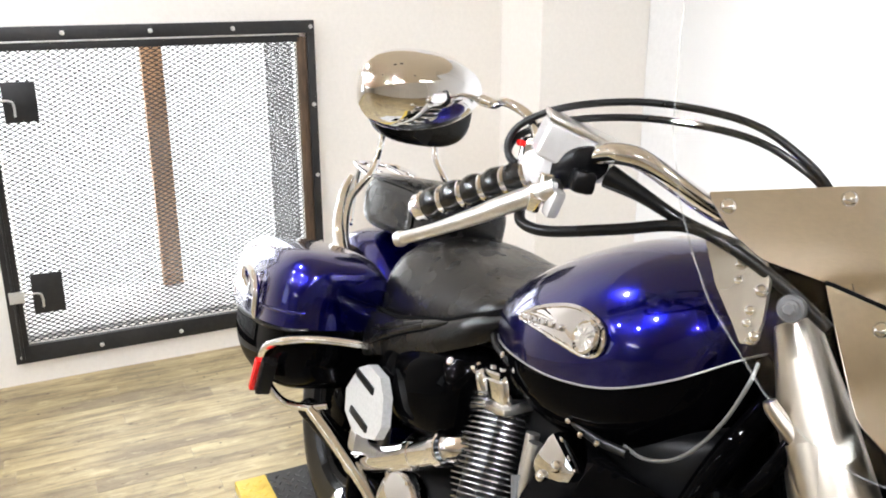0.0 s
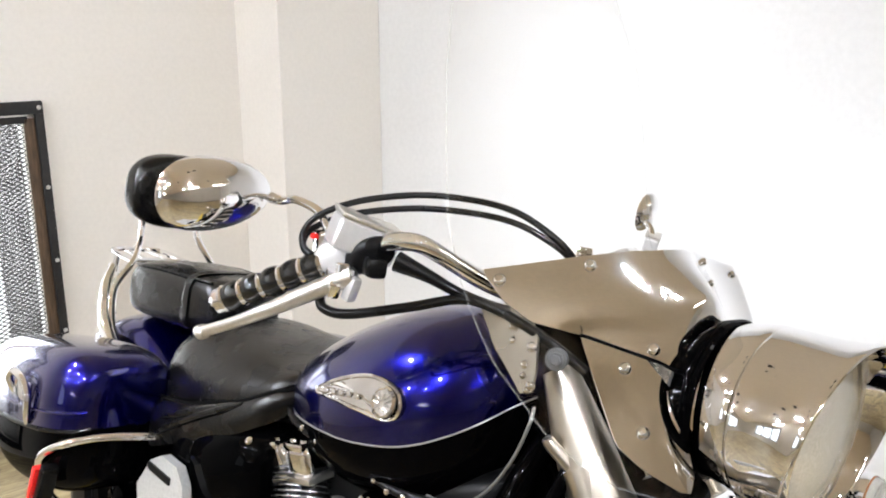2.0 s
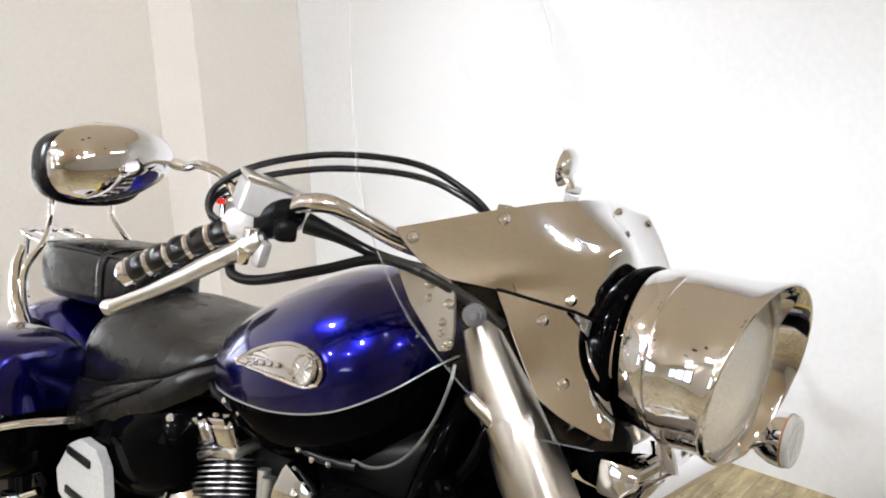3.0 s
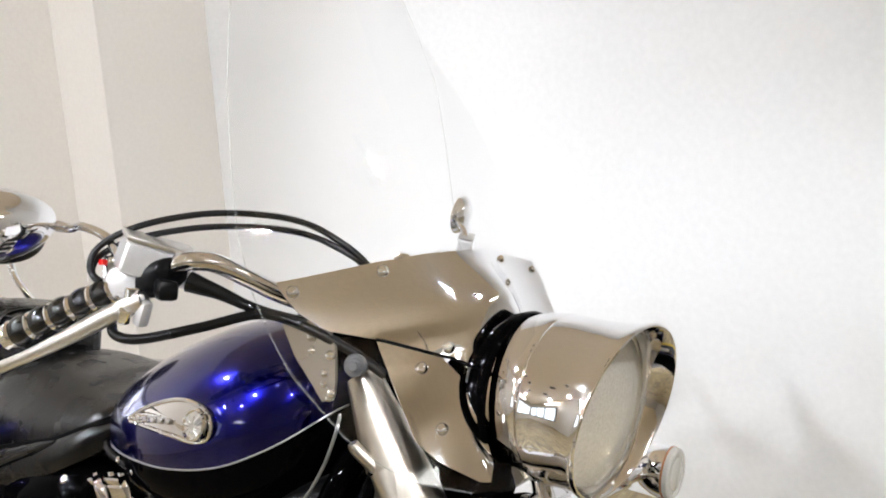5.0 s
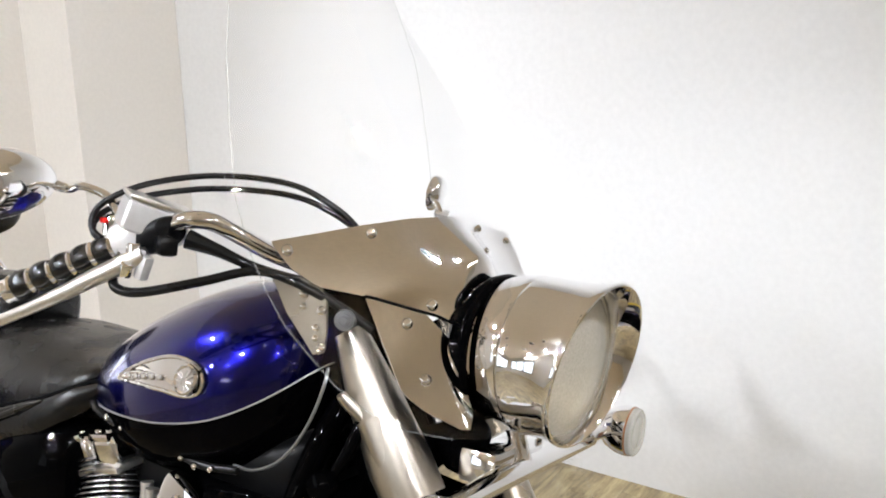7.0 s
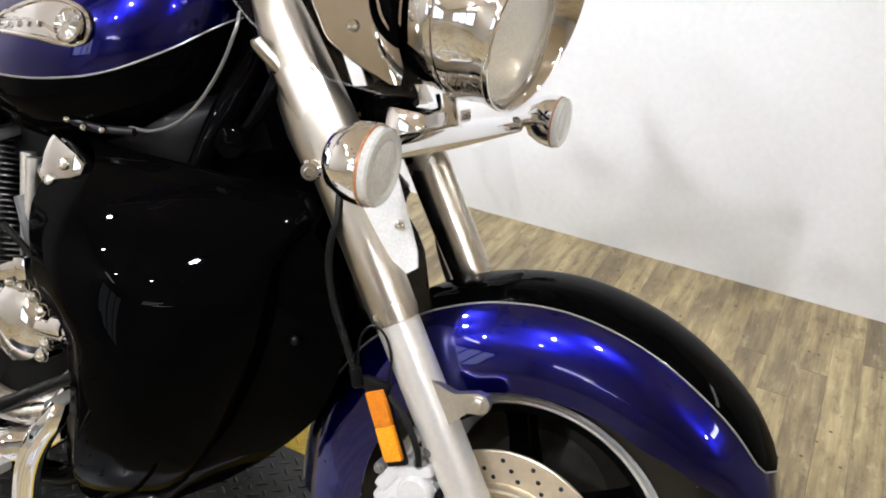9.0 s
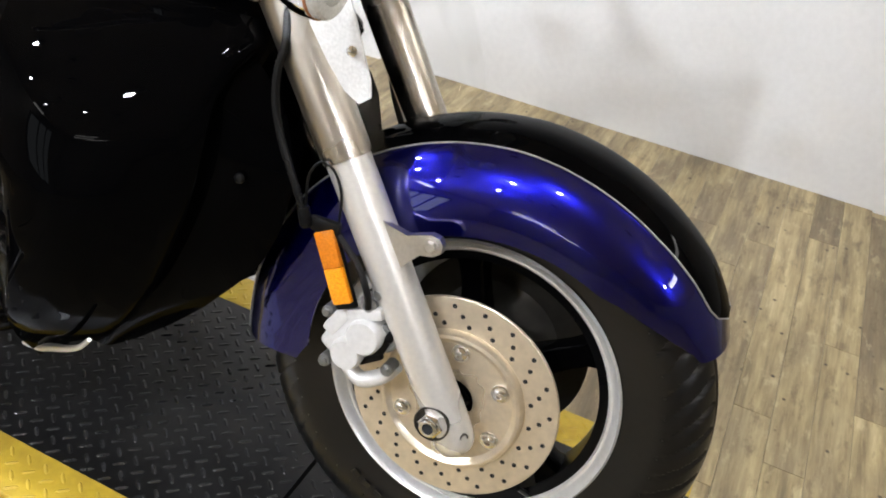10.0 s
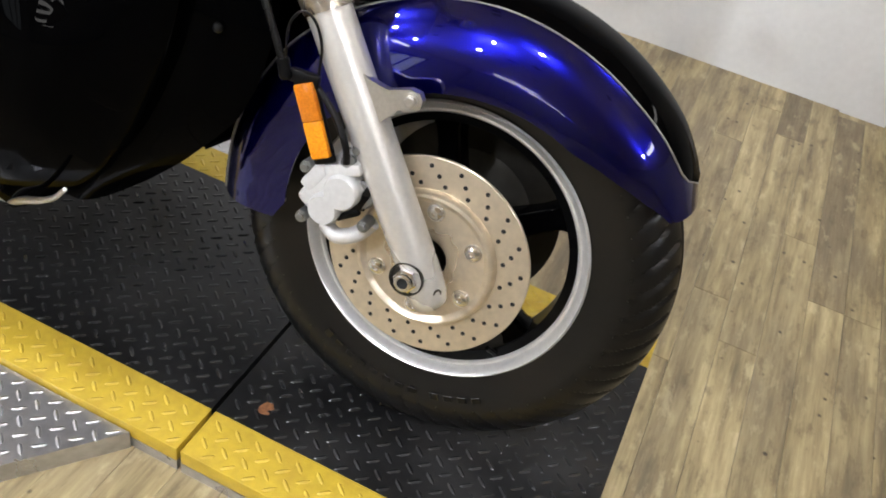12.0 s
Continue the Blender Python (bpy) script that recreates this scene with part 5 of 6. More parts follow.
P("wiring_loom", tube([(-0.612, -0.290, 1.122), (-0.575, -0.268, 1.110), (-0.540, -0.245, 1.095), (-0.515, -0.205, 1.082), (-0.50, -0.15, 1.07), (-0.49, -0.10, 1.05)], [0.014, 0.009, 0.007, 0.007, 0.0075, 0.007], 14), "hose", None, "black taped wiring loom")

# ---- tank: blue above a pinstripe, black below ----
TANK = [  # x, top, seam height, half width at the seam, bottom, half width of the bottom
    (-0.515, 0.985, 0.952, 0.030, 0.90, 0.030), (-0.530, 1.014, 0.934, 0.085, 0.855, 0.070), (-0.575, 1.042, 0.887, 0.150, 0.785, 0.110), (-0.645, 1.054, 0.847, 0.187, 0.742, 0.130), (-0.74, 1.037, 0.823, 0.200, 0.715, 0.135),
    (-0.84, 0.996, 0.812, 0.192, 0.715, 0.125), (-0.93, 0.946, 0.805, 0.165, 0.735, 0.11), (-1.00, 0.900, 0.803, 0.125, 0.745, 0.09), (-1.052, 0.862, 0.803, 0.080, 0.760, 0.06), (-1.07, 0.835, 0.805, 0.030, 0.79, 0.03)]
rows_up, rows_low = [], []
for x, zt, zs_, w, zb, wb in spline(TANK, 6):
    up, low = [], []
    for k in range(33):
        a = math.pi * k / 32
        c, s = math.cos(a), math.sin(a)
        bulge = 1 + 0.10 * math.sin(2 * min(a, math.pi - a))
        up.append((x, -w * math.copysign(abs(c) ** 0.80, c) * bulge, zs_ + (zt - zs_) * s ** 1.05))
    for k in range(21):
        a = math.pi * k / 20
        c, s = math.cos(a), math.sin(a)
        low.append((x, w * math.copysign(abs(c) ** 0.62, c), zs_ - (zs_ - zb) * s ** 0.85))
    rows_up.append(up)
    rows_low.append(low)
tank = T("fuel_tank", loft(rows_up, False), "blue", None, "dark blue metallic fuel tank", 60)
T("tank_lower", loft(rows_low, False), "black", tank, "gloss black lower tank", 60)
for i in (0, -1):
    T("pinstripe", tube([(r[i][0], r[i][1] * 1.004, r[i][2]) for r in rows_up[2:-2]], 0.0015, 6, 1), "pin", tank, "thin silver pinstripe")
P("tank_skirt_trim", moved(tube([(-0.462, -0.150, 0.957), (-0.459, -0.160, 0.934), (-0.473, -0.163, 0.887), (-0.500, -0.163, 0.839), (-0.534, -0.162, 0.804), (-0.578, -0.160, 0.783), (-0.62, -0.155, 0.779)], 0.0024, 8), Matrix()), "dull_trim", tank, "thin grey trim line")


for side in (-1,):
    # badge: a drop-shaped metal plate with a round boss, plain shapes
    pts = [(-0.846, 0.874), (-0.815, 0.896), (-0.777, 0.914), (-0.735, 0.928), (-0.700, 0.931), (-0.668, 0.923), (-0.655, 0.903), (-0.664, 0.884), (-0.690, 0.877), (-0.730, 0.878), (-0.797, 0.876)]

    def flank_y(x, z):
        row = min(rows_up, key=lambda r: abs(r[0][0] - x))
        zz = [p[2] for p in row[:17]]
        return float(np.interp(z, zz, [p[1] for p in row[:17]]))
    out = [(x, flank_y(x, z) - 0.004, z) for x, _, z in spline([(a, 0, b) for a, b in pts], 5, True)]
    T("badge_rim", tube(out, 0.0035, 8, 1, closed=True), "chrome", tank, "chrome badge rim")
    cen = Vector((-0.745, flank_y(-0.745, 0.900) - 0.0035, 0.900))
    T("badge_plate", (out + [tuple(cen)], [(i, (i + 1) % len(out), len(out)) for i in range(len(out))]), "chrome", tank, "silver badge plate")
    bc = Vector((-0.684, flank_y(-0.684, 0.902) - 0.004, 0.902))
    T("badge_boss", lathe([(0, 0.024), (0.004, 0.024), (0.006, 0.021), (0.004, 0.018), (0.005, 0.001)], bc, (0, -1, 0.25), 28), "chrome", tank, "round chrome badge boss")
    for k in range(10):
        a = 2 * math.pi * k / 10
        T("badge_ray", tube([bc + Vector((0.006 * math.cos(a), -0.006, 0.006 * math.sin(a) - 0.0015)), bc + Vector((0.018 * math.cos(a), -0.0065, 0.018 * math.sin(a) - 0.0015))], 0.0016, 6, 1), "satin", tank)
    for k in range(5):
        x = -0.815 + 0.019 * k
        z = 0.884 + 0.003 * k
        T("badge_bar", box((0.010, 0.004, 0.009), 0.002, Matrix.Translation((x, flank_y(x, z) - 0.006, z))), "chrome", tank)
T("tank_console", loft([super_ring(-0.585, 0, 1.052, 0.012, 0.006, 0.01, 2, 20), super_ring(-0.62, 0, 1.054, 0.05, 0.010, 0.02, 2, 20), super_ring(-0.72, 0, 1.036, 0.055, 0.012, 0.02, 2, 20), super_ring(-0.82, 0, 1.000, 0.045, 0.010, 0.02, 2, 20), super_ring(-0.90, 0, 0.960, 0.015, 0.006, 0.015, 2, 20)]), "chrome", tank, "chrome tank console")
T("tank_vent", tube([(-0.575, -0.062, 1.052), (-0.61, -0.070, 1.058), (-0.65, -0.072, 1.054)], [0.002, 0.006, 0.002], 8), "black_part", tank, "black trim sliver")

# ---- seats, backrest, rack ----
seat = T("rider_seat", body([(-0.945, 0, 0.852, 0.070, 0.016, 0.03, 2.2), (-0.960, 0, 0.848, 0.125, 0.024, 0.04, 2.2), (-0.985, 0, 0.834, 0.163, 0.040, 0.05, 2.2), (-1.05, 0, 0.797, 0.186, 0.079, 0.06, 2.25), (-1.12, 0, 0.772, 0.197, 0.110, 0.06, 2.3), (-1.20, 0, 0.752, 0.201, 0.134, 0.06, 2.35),
                             (-1.28, 0, 0.738, 0.197, 0.150, 0.06, 2.4), (-1.335, 0, 0.730, 0.184, 0.152, 0.06, 2.4), (-1.385, 0, 0.728, 0.155, 0.134, 0.05, 2.4), (-1.415, 0, 0.728, 0.105, 0.090, 0.04, 2.3)], 6, 56), "leather", None, "black leather rider seat, saddle shaped", 60)


def skirt_point(x, v, lift=0.0):
    """The valance under the seat's crease; v runs from the crease (0) to the lower edge (1)."""
    top = float(np.interp(x, [-1.345, -1.20, -1.05, -0.985, -0.945], [0.727, 0.752, 0.799, 0.832, 0.850]))
    foot = float(np.interp(x, [-1.345, -1.29, -1.03, -0.965, -0.945], [0.632, 0.640, 0.748, 0.787, 0.828]))
    y = float(np.interp(x, [-1.345, -1.30, -1.20, -1.05, -0.985, -0.945], [0.181, 0.194, 0.203, 0.188, 0.166, 0.120]))
    return x, y + 0.010 + 0.012 * math.sin(min(1.0, v * 5) * 1.57) + 0.006 * math.sin(v * 3.0) + 0.004 * v + lift, top - 0.003 + (foot - top) * v


for side in (-1, 1):
    rows = [[skirt_point(-0.945 - 0.40 * k / 24, j / 8) for k in range(25)] for j in range(9)]
    T("seat_skirt", thick([[(x, side * y, z) for x, y, z in row] for row in rows], -0.012 * side), "leather", seat, "black leather seat valance", 60)
    # a near-black tube draws the shade in the gap under the seat
    T("seat_seam", tube([(x, side * (y + 0.001), z) for x, y, z in (skirt_point(-0.95 - 0.39 * k / 16, 0.0) for k in range(17))], 0.0042, 6, 1), "crease", seat, "sunken seam")
    for x1, v1 in ((-1.265, 0.30), (-1.265, 0.66)):
        line = [skirt_point(-1.035 + (x1 + 1.035) * k / 10, 0.10 + (v1 - 0.10) * (k / 10) ** 1.15, 0.001) for k in range(11)]
        T("seat_emboss", tube([(x, side * y, z) for x, y, z in line], [0.0015] + [0.0068] * 9 + [0.0015], 10, 1), "leather", seat, "raised embossed leather rib")
        # the groove is not cut: a dark tube paints its shade under the rib
        T("emboss_groove", tube([(x, side * (y + 0.002), z - 0.0078) for x, y, z in line[1:]], [0.001] + [0.0028] * 8 + [0.001], 6, 1), "crease", seat, "dark line for the shade in a groove")
pillion = T("pillion_seat", body([(-1.345, 0, 0.895, 0.055, 0.040, 0.040, 3), (-1.365, 0, 0.893, 0.088, 0.058, 0.060, 3.6), (-1.45, 0, 0.887, 0.104, 0.068, 0.062, 4.4), (-1.56, 0, 0.884, 0.113, 0.070, 0.062, 4.6), (-1.65, 0, 0.878, 0.110, 0.068, 0.062, 4.4), (-1.715, 0, 0.874, 0.092, 0.060, 0.060, 3.4), (-1.74, 0, 0.872, 0.060, 0.035, 0.04, 2.6)], 5, 64), "leather", None, "black leather pillion seat", 60)
rim_line = [(-1.38, 0.080, 0.944), (-1.45, 0.094, 0.945), (-1.56, 0.1035, 0.944), (-1.65, 0.100, 0.936), (-1.705, 0.078, 0.930), (-1.722, 0.0, 0.932)]
T("seat_piping", tube([(x, -y, z) for x, y, z in rim_line] + [(x, y, z) for x, y, z in rim_line[-2::-1]], 0.0034, 8, 4), "leather", pillion, "raised leather piping round the flat top")


def strap_row(x, grow):
    """One edge of the strap that hugs the cushion's section."""
    out = []
    for k in range(41):
        a = radians(-48 + 276 * k / 40)
        c, q = math.cos(a), math.sin(a)
        out.append((x, math.copysign(abs(c) ** 0.45, c) * (0.102 + grow), 0.889 + math.copysign(abs(q) ** 0.45, q) * ((0.066 if q > 0 else 0.062) + grow)))
    return out


T("seat_strap", thick([strap_row(-1.452, 0.003), strap_row(-1.440, 0.0055), strap_row(-1.428, 0.003)], 0.003), "leather", pillion, "flat black grab strap", 60)


def U(name, geo, mat, parent=None, label="", sharp=35):
    """As T, for what stands behind the seats."""
    return T(name, moved(geo, Matrix.Translation((0, 0.045, -0.012))), mat, parent, label, sharp)


pad = U("backrest_pad", body([(-1.745, 0, 1.108, 0.09, 0.055, 0.05, 2.6), (-1.752, 0, 1.108, 0.128, 0.086, 0.080, 2.7), (-1.775, 0, 1.110, 0.136, 0.094, 0.088, 2.8), (-1.805, 0, 1.112, 0.132, 0.090, 0.084, 2.7), (-1.818, 0, 1.112, 0.09, 0.06, 0.055, 2.5)], 4, 44), "leather", None, "padded black leather backrest", 60)
for side in (-1, 1):
    U("backrest_tube", tube([(-1.815, side * 0.075, 1.08), (-1.808, side * 0.078, 1.00), (-1.775, side * 0.105, 0.94), (-1.760, side * 0.155, 0.87), (-1.72, side * 0.170, 0.79), (-1.65, side * 0.172, 0.735), (-1.58, side * 0.170, 0.72)], [0.0075, 0.008, 0.0085, 0.010, 0.011, 0.011, 0.010], 12), "chrome", pad, "bent chrome backrest tube")
    U("side_strut", tube([(-1.785, side * 0.150, 0.925), (-1.772, side * 0.168, 0.875), (-1.735, side * 0.180, 0.800), (-1.66, side * 0.186, 0.752), (-1.58, side * 0.186, 0.735)], [0.009, 0.013, 0.016, 0.014, 0.010], 14), "chrome", pad, "broad chrome backrest strut")
    U("acorn_nut", dome((-1.745, side * 0.178, 0.79), (0, side, 0), 0.014, 0.9), "chrome", pad)
rack = U("luggage_rack", join(tube([(-1.84, -0.075, 0.925), (-1.95, -0.072, 0.932), (-1.985, -0.045, 0.934), (-1.985, 0.045, 0.934), (-1.95, 0.072, 0.932), (-1.84, 0.075, 0.925)], 0.0065, 10), tube([(-1.845, -0.07, 0.927), (-1.85, 0, 0.928), (-1.845, 0.07, 0.927)], 0.0055, 10)), "chrome", None, "small chrome luggage rack")
for y in (-0.03, 0.03):
    U("rack_bar", tube([(-1.848, y, 0.928), (-1.985, y, 0.934)], 0.0045, 10, smooth=False), "chrome", rack)
for y in (-0.07, 0.07):
    U("rack_stay", tube([(-1.935, y, 0.928), (-1.925, y * 1.1, 0.86), (-1.85, y * 1.5, 0.79)], 0.007, 10), "chrome", rack, "bent chrome rack stay")

# rear fender and wheel
T("rear_fender", thick([[(-1.690 + 0.345 * math.cos(a), 0.100 * math.sin(s * 1.45) / math.sin(1.45), 0.365 + (0.440 - 0.055 * (1 - math.cos(s * 1.45))) * math.sin(a)) for a in np.radians(np.linspace(-8, 172, 40))] for s in np.linspace(-1, 1, 17)], 0.003), "blue", None, "dark blue metallic rear fender", 60)
rear_wheel = wheel(-1.715, 0.325, "barrel")
rear_wheel.matrix_local = SKEW
# ---- saddlebags with guard rails ----
BAG = [  # x, inner y, outer y, top, lid foot, bottom
    (-1.318, 0.19, 0.335, 0.778, 0.676, 0.600), (-1.335, 0.165, 0.365, 0.800, 0.669, 0.560), (-1.40, 0.155, 0.392, 0.812, 0.657, 0.520), (-1.52, 0.155, 0.392, 0.800, 0.636, 0.490), (-1.66, 0.155, 0.378, 0.775, 0.613, 0.470),
    (-1.79, 0.155, 0.352, 0.745, 0.594, 0.465), (-1.875, 0.165, 0.322, 0.710, 0.582, 0.475), (-1.905, 0.19, 0.285, 0.676, 0.577, 0.50)]


def half_ring(x, yi, yo, z_edge, z_far, e=0.55, n=24):
    """From the inner edge over the far side to the outer edge."""
    out = []
    for k in range(n + 1):
        a = math.pi * k / n
        c, s = math.cos(a), math.sin(a)
        out.append((x, (yi + yo) / 2 - (yo - yi) / 2 * math.copysign(abs(c) ** e, c), z_edge + (z_far - z_edge) * s ** e))
    return out


for side in (-1, 1):
    rows = spline(BAG, 6)
    lid_geo = loft([half_ring(x, yi, yo, zl, zt) for x, yi, yo, zt, zl, zb in rows], False)
    lid_geo = (lid_geo[0], lid_geo[1] + [tuple(range(25)), tuple(reversed(range(len(lid_geo[0]) - 25, len(lid_geo[0]))))])
    box_geo = loft([half_ring(x, yi + 0.004, yo - 0.014, zl, zb) for x, yi, yo, zt, zl, zb in rows], False)
    box_geo = (box_geo[0], box_geo[1] + [tuple(range(25)), tuple(reversed(range(len(box_geo[0]) - 25, len(box_geo[0]))))])
    flip = (lambda g: g) if side > 0 else mirrored
    bag = T("saddlebag", flip(lid_geo), "blue", None, "glossy dark blue hard saddlebag lid", 60)
    T("saddlebag_box", flip(box_geo), "black", bag, "gloss black saddlebag box", 60)
    seam = [(x, side * (yo + 0.001), zl) for x, yi, yo, zt, zl, zb in rows]
    T("seam_trim", tube(seam, 0.004, 8, 1), "black_part", bag, "dark rubber lid seam")
    T("lid_crease", tube([(x, side * (yo + 0.0005), zl + 0.035) for x, yi, yo, zt, zl, zb in rows[2:-4]], 0.003, 8, 1), "blue", bag)
    T("latch", join(tube([(-1.545, side * 0.392, 0.690), (-1.55, side * 0.405, 0.715), (-1.53, side * 0.408, 0.738), (-1.48, side * 0.408, 0.735), (-1.455, side * 0.405, 0.710), (-1.455, side * 0.402, 0.672), (-1.465, side * 0.394, 0.650)], 0.0075, 12), box((0.07, 0.012, 0.040), 0.005, Matrix.Translation((-1.50, side * 0.396, 0.708)))), "chrome", bag, "chrome lid latch handle")
    guard = T("bag_guard", join(
        tube([(-1.27, side * 0.16, 0.655), (-1.305, side * 0.30, 0.662), (-1.335, side * 0.372, 0.648), (-1.40, side * 0.388, 0.605), (-1.435, side * 0.372, 0.555), (-1.435, side * 0.350, 0.508), (-1.42, side * 0.320, 0.482), (-1.38, side * 0.285, 0.488), (-1.33, side * 0.26, 0.515)], 0.0080, 14),
        tube([(-1.37, side * 0.280, 0.490), (-1.29, side * 0.240, 0.440), (-1.20, side * 0.200, 0.385), (-1.16, side * 0.18, 0.33)], 0.014, 12)), "chrome", None, "chrome saddlebag guard rail")
    rr = T("side_reflector", box((0.020, 0.030, 0.080), 0.005, Matrix.Translation((-1.372, side * 0.386, 0.560)) @ Matrix.Rotation(radians(15), 4, "Y")), "black_part", guard, "black reflector housing")
    T("reflector", box((0.016, 0.036, 0.072), 0.004, Matrix.Translation((-1.392, side * 0.390, 0.556)) @ Matrix.Rotation(radians(15), 4, "Y")), "red", rr, "red reflector")

# ---- engine ----


def cylinder(top, foot, r, fins, name):
    """A finned barrel from its foot to its head."""
    top, foot = Vector(top), Vector(foot)
    w = top - foot
    L = w.length
    core = T(name, lathe([(0, r * 0.79), (L, r * 0.79)], foot, w, 40), "black_part", None, "black finned engine cylinder")
    for k in range(fins):
        u = (k + 0.5) / fins * L
        f = r * (1.0 + 0.06 * math.sin(k * 0.9))
        bm = [(u - 0.0018, r * 0.78), (u - 0.0013, f), (u + 0.0013, f), (u + 0.0018, r * 0.78)]
        T("cooling_fin", lathe(bm, foot, w, 40, caps=False), "fin", core)
    return core


MAT["fin"] = material("machined_fin_edge", (0.17, 0.17, 0.168), 0.26, 0.95, grain=0.2, grain_size=120)
front_cyl = cylinder((-0.935, -0.115, 0.700), (-0.860, -0.175, 0.500), 0.064, 24, "front_cylinder")
rear_cyl = cylinder((-1.10, -0.03, 0.72), (-1.00, -0.03, 0.50), 0.090, 12, "rear_cylinder")
for lx, lz, turn in ((-0.963, 0.722, -8), (-0.898, 0.742, 6)):
    lobe_m = Matrix.Translation((lx, -0.135, lz)) @ Matrix.Rotation(radians(turn - 18), 4, "Y") @ Matrix.Rotation(radians(10), 4, "X")
    rocker = T("rocker_cover", join(box((0.060, 0.092, 0.056), 0.015, lobe_m, 3), box((0.048, 0.098, 0.014), 0.004, lobe_m @ Matrix.Translation((0, 0, 0.026)), 2)), "chrome", front_cyl, "chrome rocker cover", 40)
    for bx, by in ((-0.014, -0.034), (0.014, -0.034), (0.0, 0.03)):
        T("rocker_bolt", moved(hexbolt((bx, by, 0.032), (0, 0, 1), 0.0058), lobe_m), "chrome", front_cyl)
    T("rocker_flange", box((0.066, 0.100, 0.012), 0.005, lobe_m @ Matrix.Translation((0, 0, -0.030))), "satin", front_cyl, "cast head flange")
T("head_joint", box((0.105, 0.080, 0.020), 0.006, Matrix.Translation((-0.935, -0.118, 0.698)) @ Matrix.Rotation(radians(-18), 4, "Y") @ Matrix.Rotation(radians(12), 4, "X")), "black_part", front_cyl, "black cylinder head")
T("pushrod_tube", join(*[tube([(-0.775 - 0.02 * k, -0.175 + 0.015 * k, 0.50), (-0.785 - 0.03 * k, -0.165 + 0.015 * k, 0.70)], 0.011, 14, smooth=False) for k in (0, 1)]), "satin", front_cyl, "polished pushrod tubes")
case = T("crankcase", body([(-0.63, -0.01, 0.38, 0.09, 0.09, 0.09, 3), (-0.68, -0.01, 0.39, 0.14, 0.13, 0.13, 3.2), (-0.80, -0.01, 0.39, 0.165, 0.15, 0.155, 3.2), (-1.00, -0.01, 0.39, 0.165, 0.15, 0.155, 3.2), (-1.20, -0.01, 0.40, 0.15, 0.13, 0.13, 3.2), (-1.27, -0.01, 0.40, 0.09, 0.09, 0.09, 3)], 4, 40), "black_part", None, "dark cast crankcase")
for (x, z, r) in ((-0.765, 0.458, 0.062), (-0.92, 0.39, 0.105), (-1.09, 0.40, 0.085)):
    cov = T("engine_cover", lathe([(0, r), (0.022, r), (0.032, r * 0.93), (0.042, r * 0.6), (0.045, r * 0.25), (0.046, 0.001)], (x, -0.172, z), (0, -1, 0.05), 48), "chrome", case, "round polished engine cover")
    for k in range(6):
        a = 2 * math.pi * k / 6 + 0.3
        T("cover_bolt", hexbolt((x + r * 0.95 * math.cos(a), -0.196, z + r * 0.95 * math.sin(a)), (0, -1, 0), 0.0065), "chrome", cov)
airbox = T("air_cleaner", join(body([(-0.955, -0.13, 0.690, 0.05, 0.055, 0.06, 2.8), (-0.975, -0.14, 0.685, 0.075, 0.075, 0.085, 2.8), (-1.06, -0.15, 0.670, 0.085, 0.082, 0.095, 2.8), (-1.15, -0.15, 0.650, 0.08, 0.075, 0.09, 2.8), (-1.19, -0.14, 0.640, 0.05, 0.05, 0.06, 2.6)], 4, 36)), "black", None, "gloss black rounded side cover")
T("cover_boss", lathe([(0, 0.05), (0.02, 0.045), (0.03, 0.03), (0.034, 0.001)], (-1.165, -0.205, 0.655), (0, -1, 0), 36), "black", airbox, "round black cover boss")
for x, z in ((-1.00, 0.742), (-1.07, 0.735), (-1.14, 0.715)):
    T("cover_screw", dome((x, -0.205, z), (0, -1, 0.6), 0.009, 0.7), "chrome", airbox)
T("side_cover", body([(-1.22, -0.13, 0.60, 0.05, 0.06, 0.06, 3), (-1.25, -0.135, 0.60, 0.06, 0.10, 0.10, 3), (-1.36, -0.13, 0.60, 0.06, 0.11, 0.11, 3), (-1.42, -0.12, 0.59, 0.04, 0.07, 0.07, 3)], 3, 28), "black", None, "gloss black frame side cover")
T("coil_cover", join(box((0.075, 0.05, 0.075), 0.014, Matrix.Translation((-0.695, -0.178, 0.708)) @ Matrix.Rotation(radians(25), 4, "Y")), dome((-0.682, -0.206, 0.718), (0.1, -1, 0.2), 0.009), dome((-0.708, -0.206, 0.690), (0.1, -1, 0.2), 0.009)), "chrome", None, "small chrome cover under the tank")
T("intake_joint", join(tube([(-0.76, -0.08, 0.70), (-0.70, -0.11, 0.70), (-0.66, -0.12, 0.665)], 0.024, 18), lathe([(-0.03, 0.03), (0.03, 0.03), (0.034, 0.026)], (-0.60, -0.16, 0.66), (0.2, -1, 0.3), 24)), "black_part", None, "black rubber intake joint")
T("engine_hose", tube([(-0.950, -0.165, 0.806), (-0.923, -0.175, 0.799), (-0.874, -0.178, 0.791), (-0.824, -0.178, 0.786), (-0.762, -0.176, 0.780), (-0.717, -0.175, 0.775), (-0.663, -0.174, 0.770), (-0.60, -0.165, 0.776)], 0.0062, 12), "hose", None, "black hose below the tank")
for k, (x, z) in enumerate(((-0.89, 0.797), (-0.845, 0.790), (-0.79, 0.782), (-0.745, 0.778), (-0.705, 0.774), (-0.67, 0.770), (-0.64, 0.772))):
    T("chrome_fitting", dome((x, -0.182 - 0.004 * (k % 2), z), (0, -1, 0.4), 0.0055, 0.8), "chrome", None, "small chrome fitting")

